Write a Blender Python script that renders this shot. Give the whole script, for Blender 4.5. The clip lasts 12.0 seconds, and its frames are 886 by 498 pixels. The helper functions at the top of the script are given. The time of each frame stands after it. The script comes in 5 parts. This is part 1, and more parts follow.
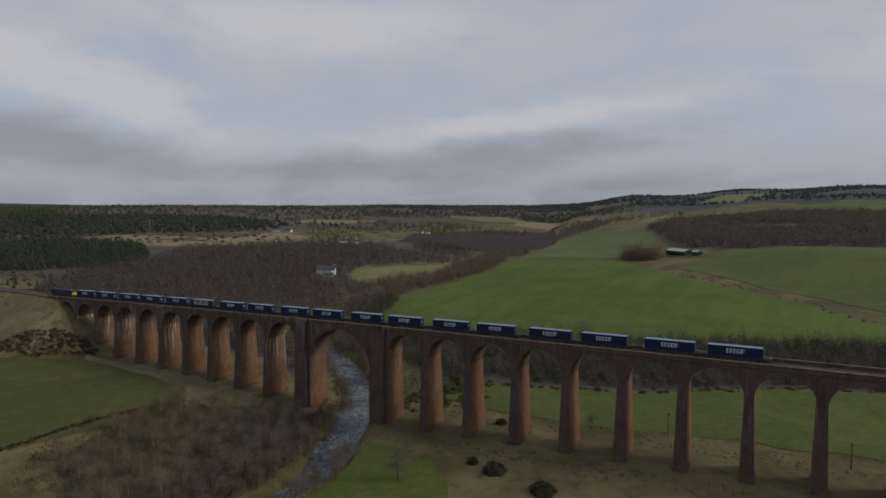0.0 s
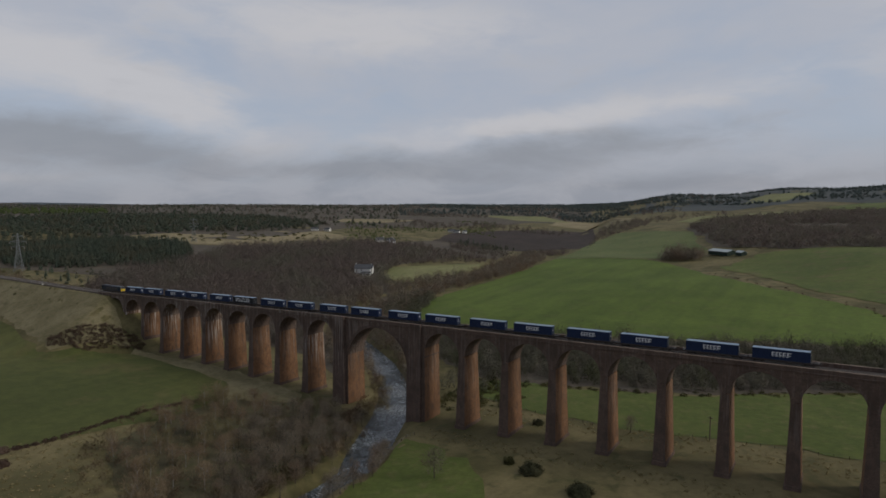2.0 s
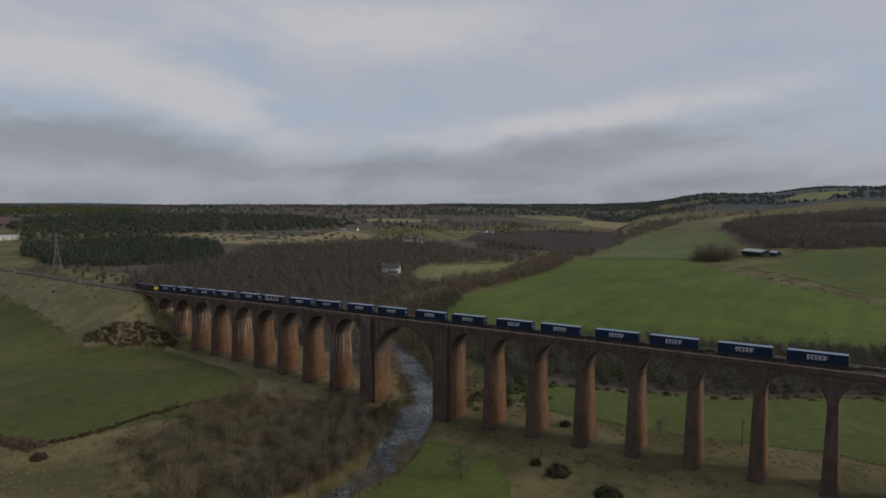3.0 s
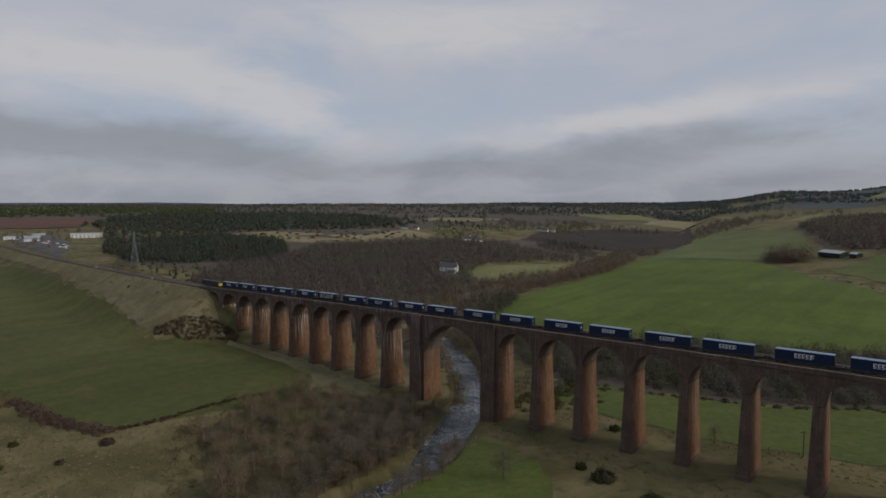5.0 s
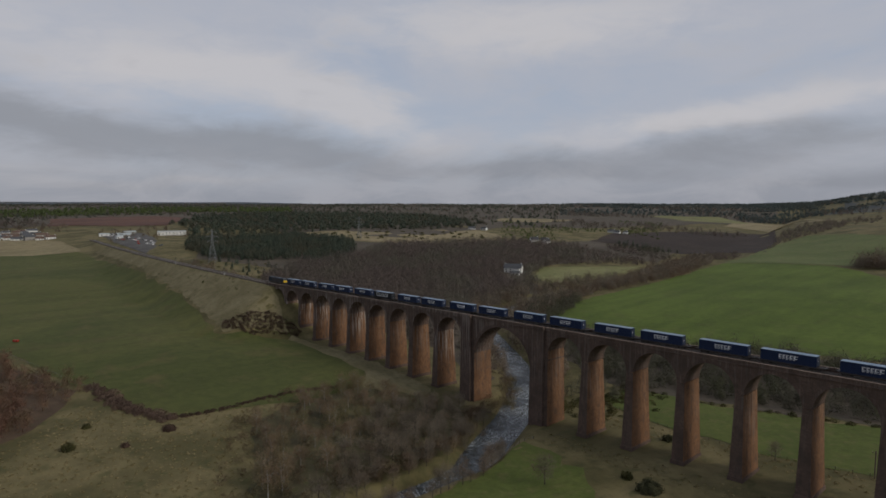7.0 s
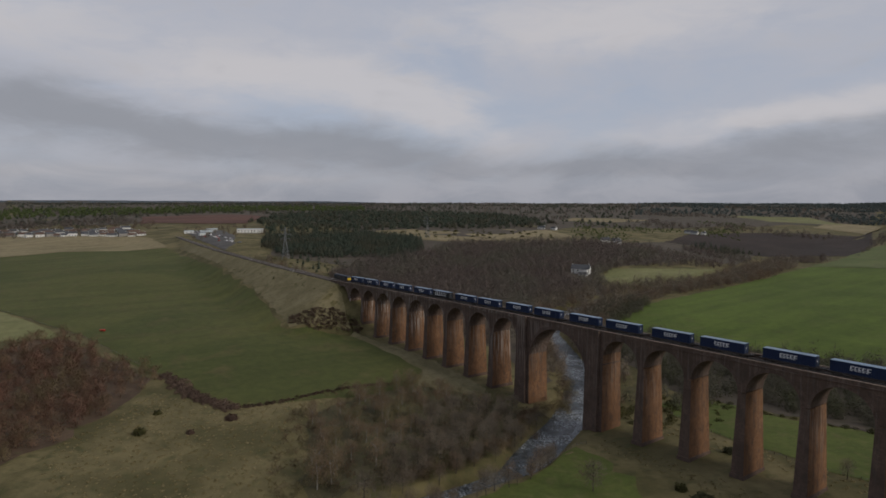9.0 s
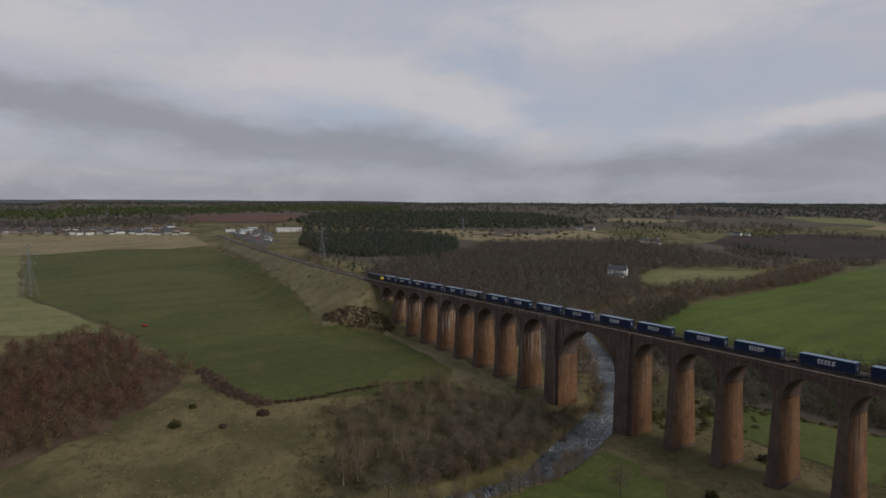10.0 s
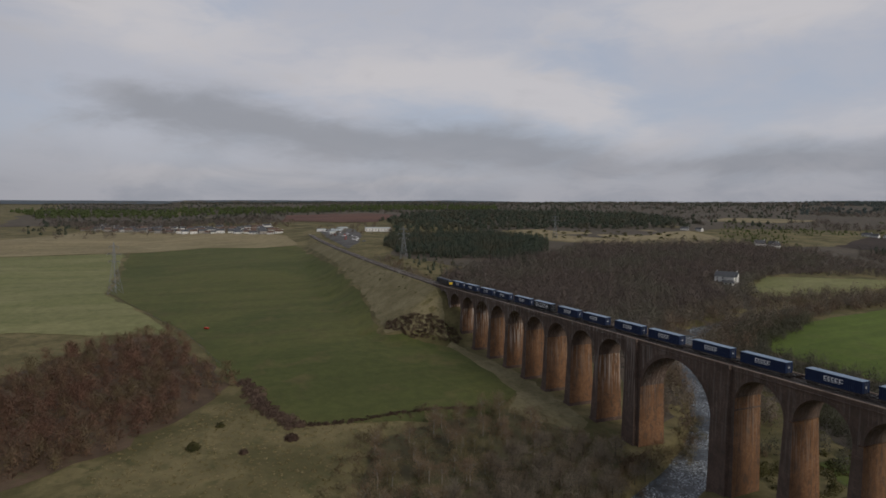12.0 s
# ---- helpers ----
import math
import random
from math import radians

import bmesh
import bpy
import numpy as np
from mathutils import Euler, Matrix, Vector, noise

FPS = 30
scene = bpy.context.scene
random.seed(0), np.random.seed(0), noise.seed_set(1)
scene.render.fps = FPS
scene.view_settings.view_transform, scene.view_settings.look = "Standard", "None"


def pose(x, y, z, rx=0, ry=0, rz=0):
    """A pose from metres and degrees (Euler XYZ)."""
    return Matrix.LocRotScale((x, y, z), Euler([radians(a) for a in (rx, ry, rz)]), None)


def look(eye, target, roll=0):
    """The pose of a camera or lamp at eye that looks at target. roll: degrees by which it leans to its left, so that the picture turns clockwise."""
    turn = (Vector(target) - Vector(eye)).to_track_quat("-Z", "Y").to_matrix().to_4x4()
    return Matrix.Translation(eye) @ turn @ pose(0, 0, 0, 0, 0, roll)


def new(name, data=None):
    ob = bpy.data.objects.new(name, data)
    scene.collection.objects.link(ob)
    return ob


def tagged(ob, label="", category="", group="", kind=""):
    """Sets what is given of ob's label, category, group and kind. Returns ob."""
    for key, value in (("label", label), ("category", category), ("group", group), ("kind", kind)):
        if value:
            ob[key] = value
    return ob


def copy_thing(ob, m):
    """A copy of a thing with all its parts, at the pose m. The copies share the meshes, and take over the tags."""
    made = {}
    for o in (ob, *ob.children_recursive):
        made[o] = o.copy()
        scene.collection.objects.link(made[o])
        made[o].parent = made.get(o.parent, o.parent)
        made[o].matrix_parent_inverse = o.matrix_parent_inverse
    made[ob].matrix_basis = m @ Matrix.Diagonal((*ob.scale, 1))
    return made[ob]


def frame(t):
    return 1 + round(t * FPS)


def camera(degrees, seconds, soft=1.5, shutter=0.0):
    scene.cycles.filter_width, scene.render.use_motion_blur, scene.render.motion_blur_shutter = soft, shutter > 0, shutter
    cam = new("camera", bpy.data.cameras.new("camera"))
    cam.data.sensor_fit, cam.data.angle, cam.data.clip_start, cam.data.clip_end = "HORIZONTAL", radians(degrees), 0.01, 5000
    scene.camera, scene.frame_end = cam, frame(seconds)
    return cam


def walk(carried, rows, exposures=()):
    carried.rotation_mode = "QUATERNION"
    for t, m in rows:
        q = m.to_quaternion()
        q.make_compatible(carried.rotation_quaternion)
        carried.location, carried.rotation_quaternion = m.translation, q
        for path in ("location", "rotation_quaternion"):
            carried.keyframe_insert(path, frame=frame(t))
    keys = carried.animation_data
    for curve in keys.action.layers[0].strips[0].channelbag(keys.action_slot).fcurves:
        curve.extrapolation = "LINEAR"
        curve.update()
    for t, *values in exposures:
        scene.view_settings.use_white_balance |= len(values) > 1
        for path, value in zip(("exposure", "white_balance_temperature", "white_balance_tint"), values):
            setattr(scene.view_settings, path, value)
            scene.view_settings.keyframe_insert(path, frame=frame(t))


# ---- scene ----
cam = camera(71.60, 12.0, soft=1.6)
PATH = [
    (0, (131.002, -189.338, 82.778), (130.02, -187.601, 82.638), 0.0),
    (0.5, (131.211, -189.404, 82.752), (130.219, -187.673, 82.611), 0.0),
    (1, (131.132, -189.408, 82.768), (130.119, -187.689, 82.625), 0.0),
    (1.5, (131.133, -189.618, 82.804), (130.086, -187.921, 82.662), 0.0),
    (2, (130.983, -189.651, 82.717), (129.899, -187.976, 82.575), 0.0),
    (2.5, (131.064, -189.486, 82.698), (129.944, -187.836, 82.555), 0.0),
    (3, (130.974, -189.27, 82.672), (129.817, -187.645, 82.529), -0.1),
    (5, (135.693, -185.954, 82.948), (134.375, -184.456, 82.802), -0.2),
    (5.5, (137.508, -183.989, 82.889), (136.146, -182.532, 82.743), -0.2),
    (6, (139.166, -182.197, 82.866), (137.761, -180.781, 82.72), -0.1),
    (6.5, (140.609, -180.686, 82.826), (139.163, -179.312, 82.682), -0.1),
    (7, (141.656, -179.505, 82.868), (140.171, -178.173, 82.724), 0.0),
    (9, (145.993, -173.881, 83.175), (144.362, -172.733, 83.028), 0.1),
    (9.5, (146.824, -172.331, 83.156), (145.158, -171.234, 83.009), 0.2),
    (10, (147.795, -171.033, 83.181), (146.097, -169.988, 83.033), 0.2),
    (10.5, (142.877, -163.076, 82.154), (141.138, -162.099, 82.01), 0.0),
    (11, (136.214, -154.387, 83.052), (134.436, -153.484, 82.901), 0.2),
    (11.5, (130.468, -145.908, 83.147), (128.653, -145.083, 82.993), 0.1),
    (12, (123.882, -138.378, 82.527), (122.036, -137.623, 82.377), 0.0),
]
walk(cam, [(t, look(eye, target, roll)) for t, eye, target, roll in PATH], ((0.0, 0.04, 6350, 8), (6.0, 0.04, 6400, 8.5), (9.5, 0.06, 6470, 10), (12.0, 0.09, 6500, 10)))


# ---- light ----
SUN_AZ, SUN_EL = 20.0, 31.0          # degrees, from +x towards +y, and above the horizon
world = bpy.data.worlds.new("overcast_sky")
scene.world = world
world.use_nodes = True


def math_node(tree, op, a, b=0.5, c=0.5):
    n = tree.nodes.new("ShaderNodeMath")
    n.operation = op
    for socket, value in zip(n.inputs, (a, b, c)):
        if hasattr(value, "is_output"):
            tree.links.new(value, socket)
        else:
            socket.default_value = value
    return n.outputs[0]


def smooth(tree, value, low, high, to_low=0.0, to_high=1.0):
    n = tree.nodes.new("ShaderNodeMapRange")
    n.interpolation_type = "SMOOTHSTEP"
    tree.links.new(value, n.inputs[0])
    for k, v in zip((1, 2, 3, 4), (low, high, to_low, to_high)):
        n.inputs[k].default_value = v
    return n.outputs[0]


def blend(tree, factor, a, b, kind="MIX"):
    n = tree.nodes.new("ShaderNodeMix")
    n.data_type, n.blend_type = "RGBA", kind
    for socket, value in ((n.inputs[0], factor), (n.inputs[6], a), (n.inputs[7], b)):
        if hasattr(value, "is_output"):
            tree.links.new(value, socket)
        elif isinstance(value, (int, float)):
            socket.default_value = value
        else:
            socket.default_value = (*value, 1.0)
    return n.outputs[2]


def noise_node(tree, vector, scale, detail=4.0, rough=0.55, distort=0.0):
    n = tree.nodes.new("ShaderNodeTexNoise")
    n.inputs["Scale"].default_value = scale
    n.inputs["Detail"].default_value = detail
    n.inputs["Roughness"].default_value = rough
    n.inputs["Distortion"].default_value = distort
    if vector is not None:
        tree.links.new(vector, n.inputs["Vector"])
    return n.outputs[0]


def scaled(tree, vector, sx, sy, sz, rz=0.0, move=(0, 0, 0)):
    n = tree.nodes.new("ShaderNodeMapping")
    n.inputs["Scale"].default_value = (sx, sy, sz)
    n.inputs["Rotation"].default_value = (0, 0, radians(rz))
    n.inputs["Location"].default_value = move
    tree.links.new(vector, n.inputs["Vector"])
    return n.outputs[0]


# cloud forms: bearing and height in degrees, their half widths, slope along the bearing
PALE_CLOUD = ((161, 11.4, 11, 3.0, 0.06), (147, 8.6, 8, 2.3, 0.32), (131, 15.8, 15, 2.4, 0.0), (112, 7.8, 17, 1.2, -0.11), (165, 1.7, 9, 0.5, 0.0),
              (181, 2.7, 9, 0.8, 0.0), (184, 15.5, 9, 2.6, 0.1), (75, 13, 12, 4, 0.0))
DARK_CLOUD = ((164, 5.4, 12, 2.4, 0.08), (151, 4.3, 10, 1.7, 0.05), (115, 4.9, 17, 1.5, -0.08), (180, 8.2, 9, 2.6, 0.05), (128, 2.9, 12, 0.8, 0.0), (100, 2.4, 12, 0.7, -0.02))


def build_sky():
    tr = world.node_tree
    back = tr.nodes["Background"]
    sky = tr.nodes.new("ShaderNodeTexSky")
    sky.sky_type, sky.sun_disc, sky.sun_elevation, sky.sun_rotation = "NISHITA", False, radians(SUN_EL), radians(90 - SUN_AZ)
    blue = blend(tr, 1.0, sky.outputs[0], (0.06, 0.06, 0.06), "MULTIPLY")
    way = tr.nodes.new("ShaderNodeTexCoord").outputs["Generated"]
    split = tr.nodes.new("ShaderNodeSeparateXYZ")
    tr.links.new(way, split.inputs[0])
    x, y, z = split.outputs
    tall = scaled(tr, way, 1.0, 1.0, 2.8)
    wisp = noise_node(tr, tall, 5.0, 6.0, 0.6, 0.5)
    big = noise_node(tr, scaled(tr, way, 1.0, 1.0, 2.6, 0, (3, 1, 7)), 2.2, 6.0, 0.55, 0.6)
    fine = noise_node(tr, scaled(tr, way, 1.0, 1.0, 3.2, 0, (8, 2, 1)), 9.0, 6.0, 0.6, 0.4)
    off = math_node(tr, "SUBTRACT", wisp, 0.5)
    az = math_node(tr, "MULTIPLY_ADD", math_node(tr, "ARCTAN2", math_node(tr, "MULTIPLY", x, -1.0), y), 57.2958, math_node(tr, "MULTIPLY_ADD", off, 15.0, 90.0))
    el = math_node(tr, "MULTIPLY_ADD", math_node(tr, "ARCSINE", z), 57.2958, math_node(tr, "MULTIPLY", math_node(tr, "SUBTRACT", big, 0.5), 6.0))

    def forms(rows):
        total = None
        for a, e, wa, we, slope in rows:
            da = math_node(tr, "SUBTRACT", az, a)
            de = math_node(tr, "DIVIDE", math_node(tr, "SUBTRACT", math_node(tr, "SUBTRACT", el, e), math_node(tr, "MULTIPLY", da, slope)), we)
            q = math_node(tr, "ADD", math_node(tr, "POWER", math_node(tr, "ABSOLUTE", math_node(tr, "DIVIDE", da, wa)), 2.0), math_node(tr, "POWER", math_node(tr, "ABSOLUTE", de), 2.0))
            g = math_node(tr, "EXPONENT", math_node(tr, "MULTIPLY", q, -1.0))
            total = g if total is None else math_node(tr, "ADD", total, g)
        return total
    pale = math_node(tr, "MULTIPLY_ADD", math_node(tr, "SUBTRACT", fine, 0.5), 1.3, forms(PALE_CLOUD))
    dark = math_node(tr, "MULTIPLY_ADD", math_node(tr, "SUBTRACT", fine, 0.5), 1.3, forms(DARK_CLOUD))
    grey = smooth(tr, big, 0.38, 0.62)
    col = blend(tr, 0.82, blue, (0.40, 0.435, 0.52))
    col = blend(tr, math_node(tr, "MULTIPLY", grey, 0.65), col, (0.43, 0.43, 0.47))
    col = blend(tr, smooth(tr, pale, -0.05, 1.0, 0.0, 0.80), col, (0.53, 0.51, 0.52))
    col = blend(tr, smooth(tr, dark, 0.0, 1.15, 0.0, 0.86), col, (0.255, 0.265, 0.295))
    low_grey = blend(tr, smooth(tr, wisp, 0.38, 0.62), (0.255, 0.265, 0.30), (0.33, 0.33, 0.36))
    col = blend(tr, smooth(tr, z, 0.0, 0.12, 0.85, 0.0), col, low_grey)
    # the unseen sky towards -y is dimmed to keep the viaduct's front darker
    lift = smooth(tr, y, -0.7, -0.02, 0.72, 1.0)
    scale_rgb = tr.nodes.new("ShaderNodeCombineColor")
    for k in range(3):
        tr.links.new(lift, scale_rgb.inputs[k])
    tr.links.new(blend(tr, 1.0, col, scale_rgb.outputs[0], "MULTIPLY"), back.inputs["Color"])
    back.inputs["Strength"].default_value = 1.0


build_sky()
sun = new("sun", bpy.data.lights.new("sun", "SUN"))
sun.data.energy, sun.data.angle, sun.data.color = 1.5, radians(22), (1.0, 0.92, 0.80)
sun.matrix_world = look((math.cos(radians(SUN_AZ)) * 900, math.sin(radians(SUN_AZ)) * 900, 900 * math.tan(radians(SUN_EL))), (0, 0, 0))

# ---- materials ----


def material(name, rough=0.9):
    m = bpy.data.materials.new(name)
    m.use_nodes = True
    b = m.node_tree.nodes["Principled BSDF"]
    b.inputs["Roughness"].default_value = rough
    b.inputs["Specular IOR Level"].default_value = 0.25
    return m, m.node_tree, b


def place_of(tree):
    return tree.nodes.new("ShaderNodeNewGeometry").outputs["Position"]


def add_bump(tree, b, height, strength, distance):
    n = tree.nodes.new("ShaderNodeBump")
    n.inputs["Strength"].default_value = strength
    n.inputs["Distance"].default_value = distance
    tree.links.new(height, n.inputs["Height"])
    tree.links.new(n.outputs[0], b.inputs["Normal"])


def earth(name, dark, light, patch, grain=0.35, broad=0.02, rows=0.0, turn=0.0, rough=0.95, bump=0.4):
    """Turf, soil or heath: broad patches, fine grain and, where rows is given, drill rows."""
    m, tr, b = material(name, rough)
    pos = place_of(tr)
    a = noise_node(tr, pos, broad, 6.0, 0.6, 0.6)
    g = noise_node(tr, pos, grain, 6.0, 0.7)
    mid = noise_node(tr, pos, broad * 6, 4.0, 0.6, 0.4)
    col = blend(tr, smooth(tr, a, 0.36, 0.64), dark, light)
    col = blend(tr, smooth(tr, mid, 0.5, 0.72, 0.0, 0.75), col, patch)
    col = blend(tr, smooth(tr, g, 0.30, 0.72, 0.0, 0.55), col, blend(tr, 1.0, col, (0.5, 0.5, 0.48), "MULTIPLY"))
    if rows:
        line = noise_node(tr, scaled(tr, pos, rows, 0.004, 0.02, turn), 1.0, 3.0, 0.6)
        col = blend(tr, smooth(tr, line, 0.40, 0.62, 0.0, 0.4), col, blend(tr, 1.0, col, (0.62, 0.66, 0.6), "MULTIPLY"))
    tr.links.new(col, b.inputs["Base Color"])
    add_bump(tr, b, g, bump, 0.6)
    return m


GROUND = earth("rough_winter_grass", (0.090, 0.078, 0.030), (0.182, 0.148, 0.068), (0.064, 0.066, 0.022), 0.3, 0.03)
TURF = earth("spring_grass", (0.080, 0.113, 0.015), (0.108, 0.148, 0.022), (0.100, 0.118, 0.027), 0.25, 0.012, 0.06, 30)
TURF_DULL = earth("winter_crop_grass", (0.072, 0.082, 0.020), (0.100, 0.102, 0.028), (0.112, 0.096, 0.036), 0.22, 0.010, 0.05, -75)
TURF_HILL = earth("hill_pasture", (0.084, 0.108, 0.025), (0.118, 0.138, 0.035), (0.134, 0.110, 0.048), 0.2, 0.012)
TURF_PALE = earth("pale_pasture", (0.178, 0.180, 0.070), (0.215, 0.206, 0.090), (0.150, 0.156, 0.058), 0.2, 0.012, 0.05, 60)
STRAW = earth("straw_stubble", (0.230, 0.185, 0.100), (0.290, 0.235, 0.130), (0.185, 0.150, 0.078), 0.2, 0.014, 0.05, -80)
SOIL = earth("ploughed_soil", (0.038, 0.026, 0.020), (0.052, 0.036, 0.027), (0.030, 0.022, 0.018), 0.3, 0.010, 0.06, 100)
HEATH = earth("brown_heath", (0.105, 0.050, 0.036), (0.140, 0.070, 0.048), (0.085, 0.050, 0.030), 0.15, 0.010)
FLOOR = earth("woodland_floor", (0.082, 0.067, 0.050), (0.110, 0.088, 0.064), (0.070, 0.068, 0.040), 0.3, 0.03)
SCRUB_FLOOR = earth("thicket_floor", (0.070, 0.060, 0.032), (0.105, 0.090, 0.045), (0.070, 0.078, 0.024), 0.4, 0.06)
FLOOR_RED = earth("bracken_floor", (0.085, 0.056, 0.036), (0.120, 0.080, 0.050), (0.095, 0.085, 0.038), 0.3, 0.04)
# the far ridge's haze is tinted into this moor's blue-grey tone
HEATH_DARK = earth("dark_hazed_moor", (0.050, 0.057, 0.058), (0.074, 0.080, 0.078), (0.100, 0.100, 0.070), 0.05, 0.0022)
YARD = earth("yard_gravel", (0.085, 0.080, 0.076), (0.130, 0.122, 0.115), (0.065, 0.062, 0.058), 0.4, 0.05)
ROUGH_TAN = earth("tussock_grass", (0.160, 0.135, 0.066), (0.220, 0.185, 0.100), (0.105, 0.098, 0.042), 0.5, 0.05, bump=0.8)
TURF_VALLEY = earth("valley_pasture", (0.096, 0.122, 0.036), (0.130, 0.148, 0.050), (0.135, 0.125, 0.056), 0.2, 0.012)
MEADOW = earth("river_meadow_grass", (0.078, 0.100, 0.020), (0.104, 0.122, 0.028), (0.128, 0.120, 0.044), 0.4, 0.04)


def sandstone(name, dark, light, streaks, sooty=0.7):
    m, tr, b = material(name, 0.92)
    pos = place_of(tr)
    split = tr.nodes.new("ShaderNodeSeparateXYZ")
    tr.links.new(pos, split.inputs[0])
    along = math_node(tr, "ADD", split.outputs[0], split.outputs[1])
    both = tr.nodes.new("ShaderNodeCombineXYZ")
    tr.links.new(along, both.inputs[0])
    tr.links.new(split.outputs[2], both.inputs[1])
    brick = tr.nodes.new("ShaderNodeTexBrick")
    brick.inputs["Scale"].default_value = 1.0
    for key, v in (("Mortar Size", 0.022), ("Mortar Smooth", 0.3), ("Bias", 0.0), ("Brick Width", 1.05), ("Row Height", 0.46)):
        brick.inputs[key].default_value = v
    brick.inputs["Color1"].default_value = (*dark, 1)
    brick.inputs["Color2"].default_value = (*light, 1)
    brick.inputs["Mortar"].default_value = (dark[0] * 0.6, dark[1] * 0.6, dark[2] * 0.62, 1)
    tr.links.new(both.outputs[0], brick.inputs["Vector"])
    col = brick.outputs[0]
    patch = noise_node(tr, pos, 0.16, 5.0, 0.6, 0.4)
    col = blend(tr, smooth(tr, patch, 0.42, 0.68, 0.0, 0.7), col, tuple(c * 0.62 for c in dark))
    blotch = noise_node(tr, scaled(tr, pos, 1.0, 1.0, 0.45), 0.7, 6.0, 0.7, 0.8)
    col = blend(tr, smooth(tr, blotch, 0.47, 0.64, 0.0, 0.62), col, (0.070, 0.056, 0.047))
    grain = noise_node(tr, pos, 1.7, 5.0, 0.7)
    col = blend(tr, smooth(tr, grain, 0.4, 0.75, 0.0, 0.5), col, tuple(c * 0.5 for c in light))
    soot = noise_node(tr, scaled(tr, pos, 0.55, 0.55, 0.06), 1.0, 5.0, 0.7, 0.5)
    col = blend(tr, smooth(tr, soot, 0.50, 0.74, 0.0, sooty), col, (0.055, 0.042, 0.036))
    which = tr.nodes.new("ShaderNodeObjectInfo").outputs["Random"]
    lime = noise_node(tr, scaled(tr, pos, 1.5, 1.5, 0.045, 0, (4, 9, 2)), 1.0, 4.0, 0.7)
    high = smooth(tr, split.outputs[2], 9.0, 24.0)
    high = math_node(tr, "MULTIPLY", high, smooth(tr, split.outputs[0], -80.0, 10.0, 1.0, 0.25))
    amount = math_node(tr, "MULTIPLY", smooth(tr, which, 0.3, 0.55, 0.25, 1.0), high)
    lime = math_node(tr, "MULTIPLY", smooth(tr, lime, 0.49, 0.60, 0.0, streaks), amount)
    col = blend(tr, lime, col, (0.48, 0.43, 0.39))
    tr.links.new(col, b.inputs["Base Color"])
    add_bump(tr, b, math_node(tr, "ADD", math_node(tr, "MULTIPLY", brick.outputs[1], -0.6), grain), 0.6, 0.06)
    return m


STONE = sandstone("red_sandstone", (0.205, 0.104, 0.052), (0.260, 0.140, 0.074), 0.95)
# weathered wall stone; on the piers it also paints the shaded ends
STONE_TOP = sandstone("weathered_shaded_sandstone", (0.122, 0.084, 0.067), (0.158, 0.108, 0.084), 0.4, 0.25)


def plain(name, color, rough=0.6, vary=0.25, scale=1.5, metal=0.0):
    m, tr, b = material(name, rough)
    pos = tr.nodes.new("ShaderNodeTexCoord").outputs["Object"]
    n = noise_node(tr, pos, scale, 5.0, 0.65)
    low = tuple(c * (1 - vary) for c in color)
    col = blend(tr, smooth(tr, n, 0.32, 0.68), low, color)
    tr.links.new(col, b.inputs["Base Color"])
    b.inputs["Metallic"].default_value = metal
    add_bump(tr, b, n, 0.15, 0.02)
    return m


def leafy(name, dark, light, patch=0.09, tint=None):
    """Twigs, needles or leaves: each one its own shade, tree by tree, and broad drifts of another tint over a wood."""
    m, tr, b = material(name, 0.95)
    isle = tr.nodes.new("ShaderNodeNewGeometry")
    n = noise_node(tr, isle.outputs["Position"], patch, 3.0, 0.6)
    tree = noise_node(tr, isle.outputs["Position"], 0.13, 2.0, 0.5)
    f = math_node(tr, "ADD", math_node(tr, "MULTIPLY", isle.outputs["Random Per Island"], 0.25), math_node(tr, "MULTIPLY", smooth(tr, tree, 0.34, 0.66), 0.75))
    col = blend(tr, f, dark, light)
    if tint:
        col = blend(tr, smooth(tr, n, 0.42, 0.66, 0.0, 0.85), col, tint)
    tr.links.new(col, b.inputs["Base Color"])
    b.inputs["Specular IOR Level"].default_value = 0.05
    through_leaf = tr.nodes.new("ShaderNodeBsdfTranslucent")
    both = tr.nodes.new("ShaderNodeMixShader")
    both.inputs[0].default_value = 0.42
    tr.links.new(col, through_leaf.inputs[0])
    tr.links.new(b.outputs[0], both.inputs[1])
    tr.links.new(through_leaf.outputs[0], both.inputs[2])
    tr.links.new(both.outputs[0], tr.nodes["Material Output"].inputs[0])
    return m


TWIG_GREY = leafy("grey_alder_twigs", (0.135, 0.114, 0.088), (0.245, 0.208, 0.160), 0.05, (0.180, 0.126, 0.086))
TWIG_BROWN = leafy("brown_birch_twigs", (0.155, 0.108, 0.074), (0.275, 0.200, 0.130), 0.05, (0.190, 0.170, 0.085))
TWIG_RED = leafy("russet_beech_twigs", (0.150, 0.086, 0.062), (0.300, 0.172, 0.120), 0.05, (0.235, 0.196, 0.108))
TWIG_WOOD = leafy("bare_wood_twigs", (0.130, 0.106, 0.094), (0.208, 0.168, 0.144), 0.022, (0.168, 0.158, 0.120))
TWIG_DARK = leafy("dark_thorn_twigs", (0.088, 0.082, 0.062), (0.160, 0.148, 0.112), 0.04, (0.085, 0.090, 0.050))
NEEDLE = leafy("conifer_needles", (0.060, 0.076, 0.060), (0.100, 0.118, 0.084), 0.02, (0.105, 0.098, 0.068))
# far conifers, paler and bluer: distance haze put into the needle colour
NEEDLE_HAZED = leafy("hazed_conifer_needles", (0.078, 0.100, 0.098), (0.112, 0.136, 0.128), 0.01, (0.105, 0.112, 0.096))
NEEDLE_LIGHT = leafy("young_conifer_needles", (0.084, 0.112, 0.044), (0.120, 0.145, 0.058), 0.02)
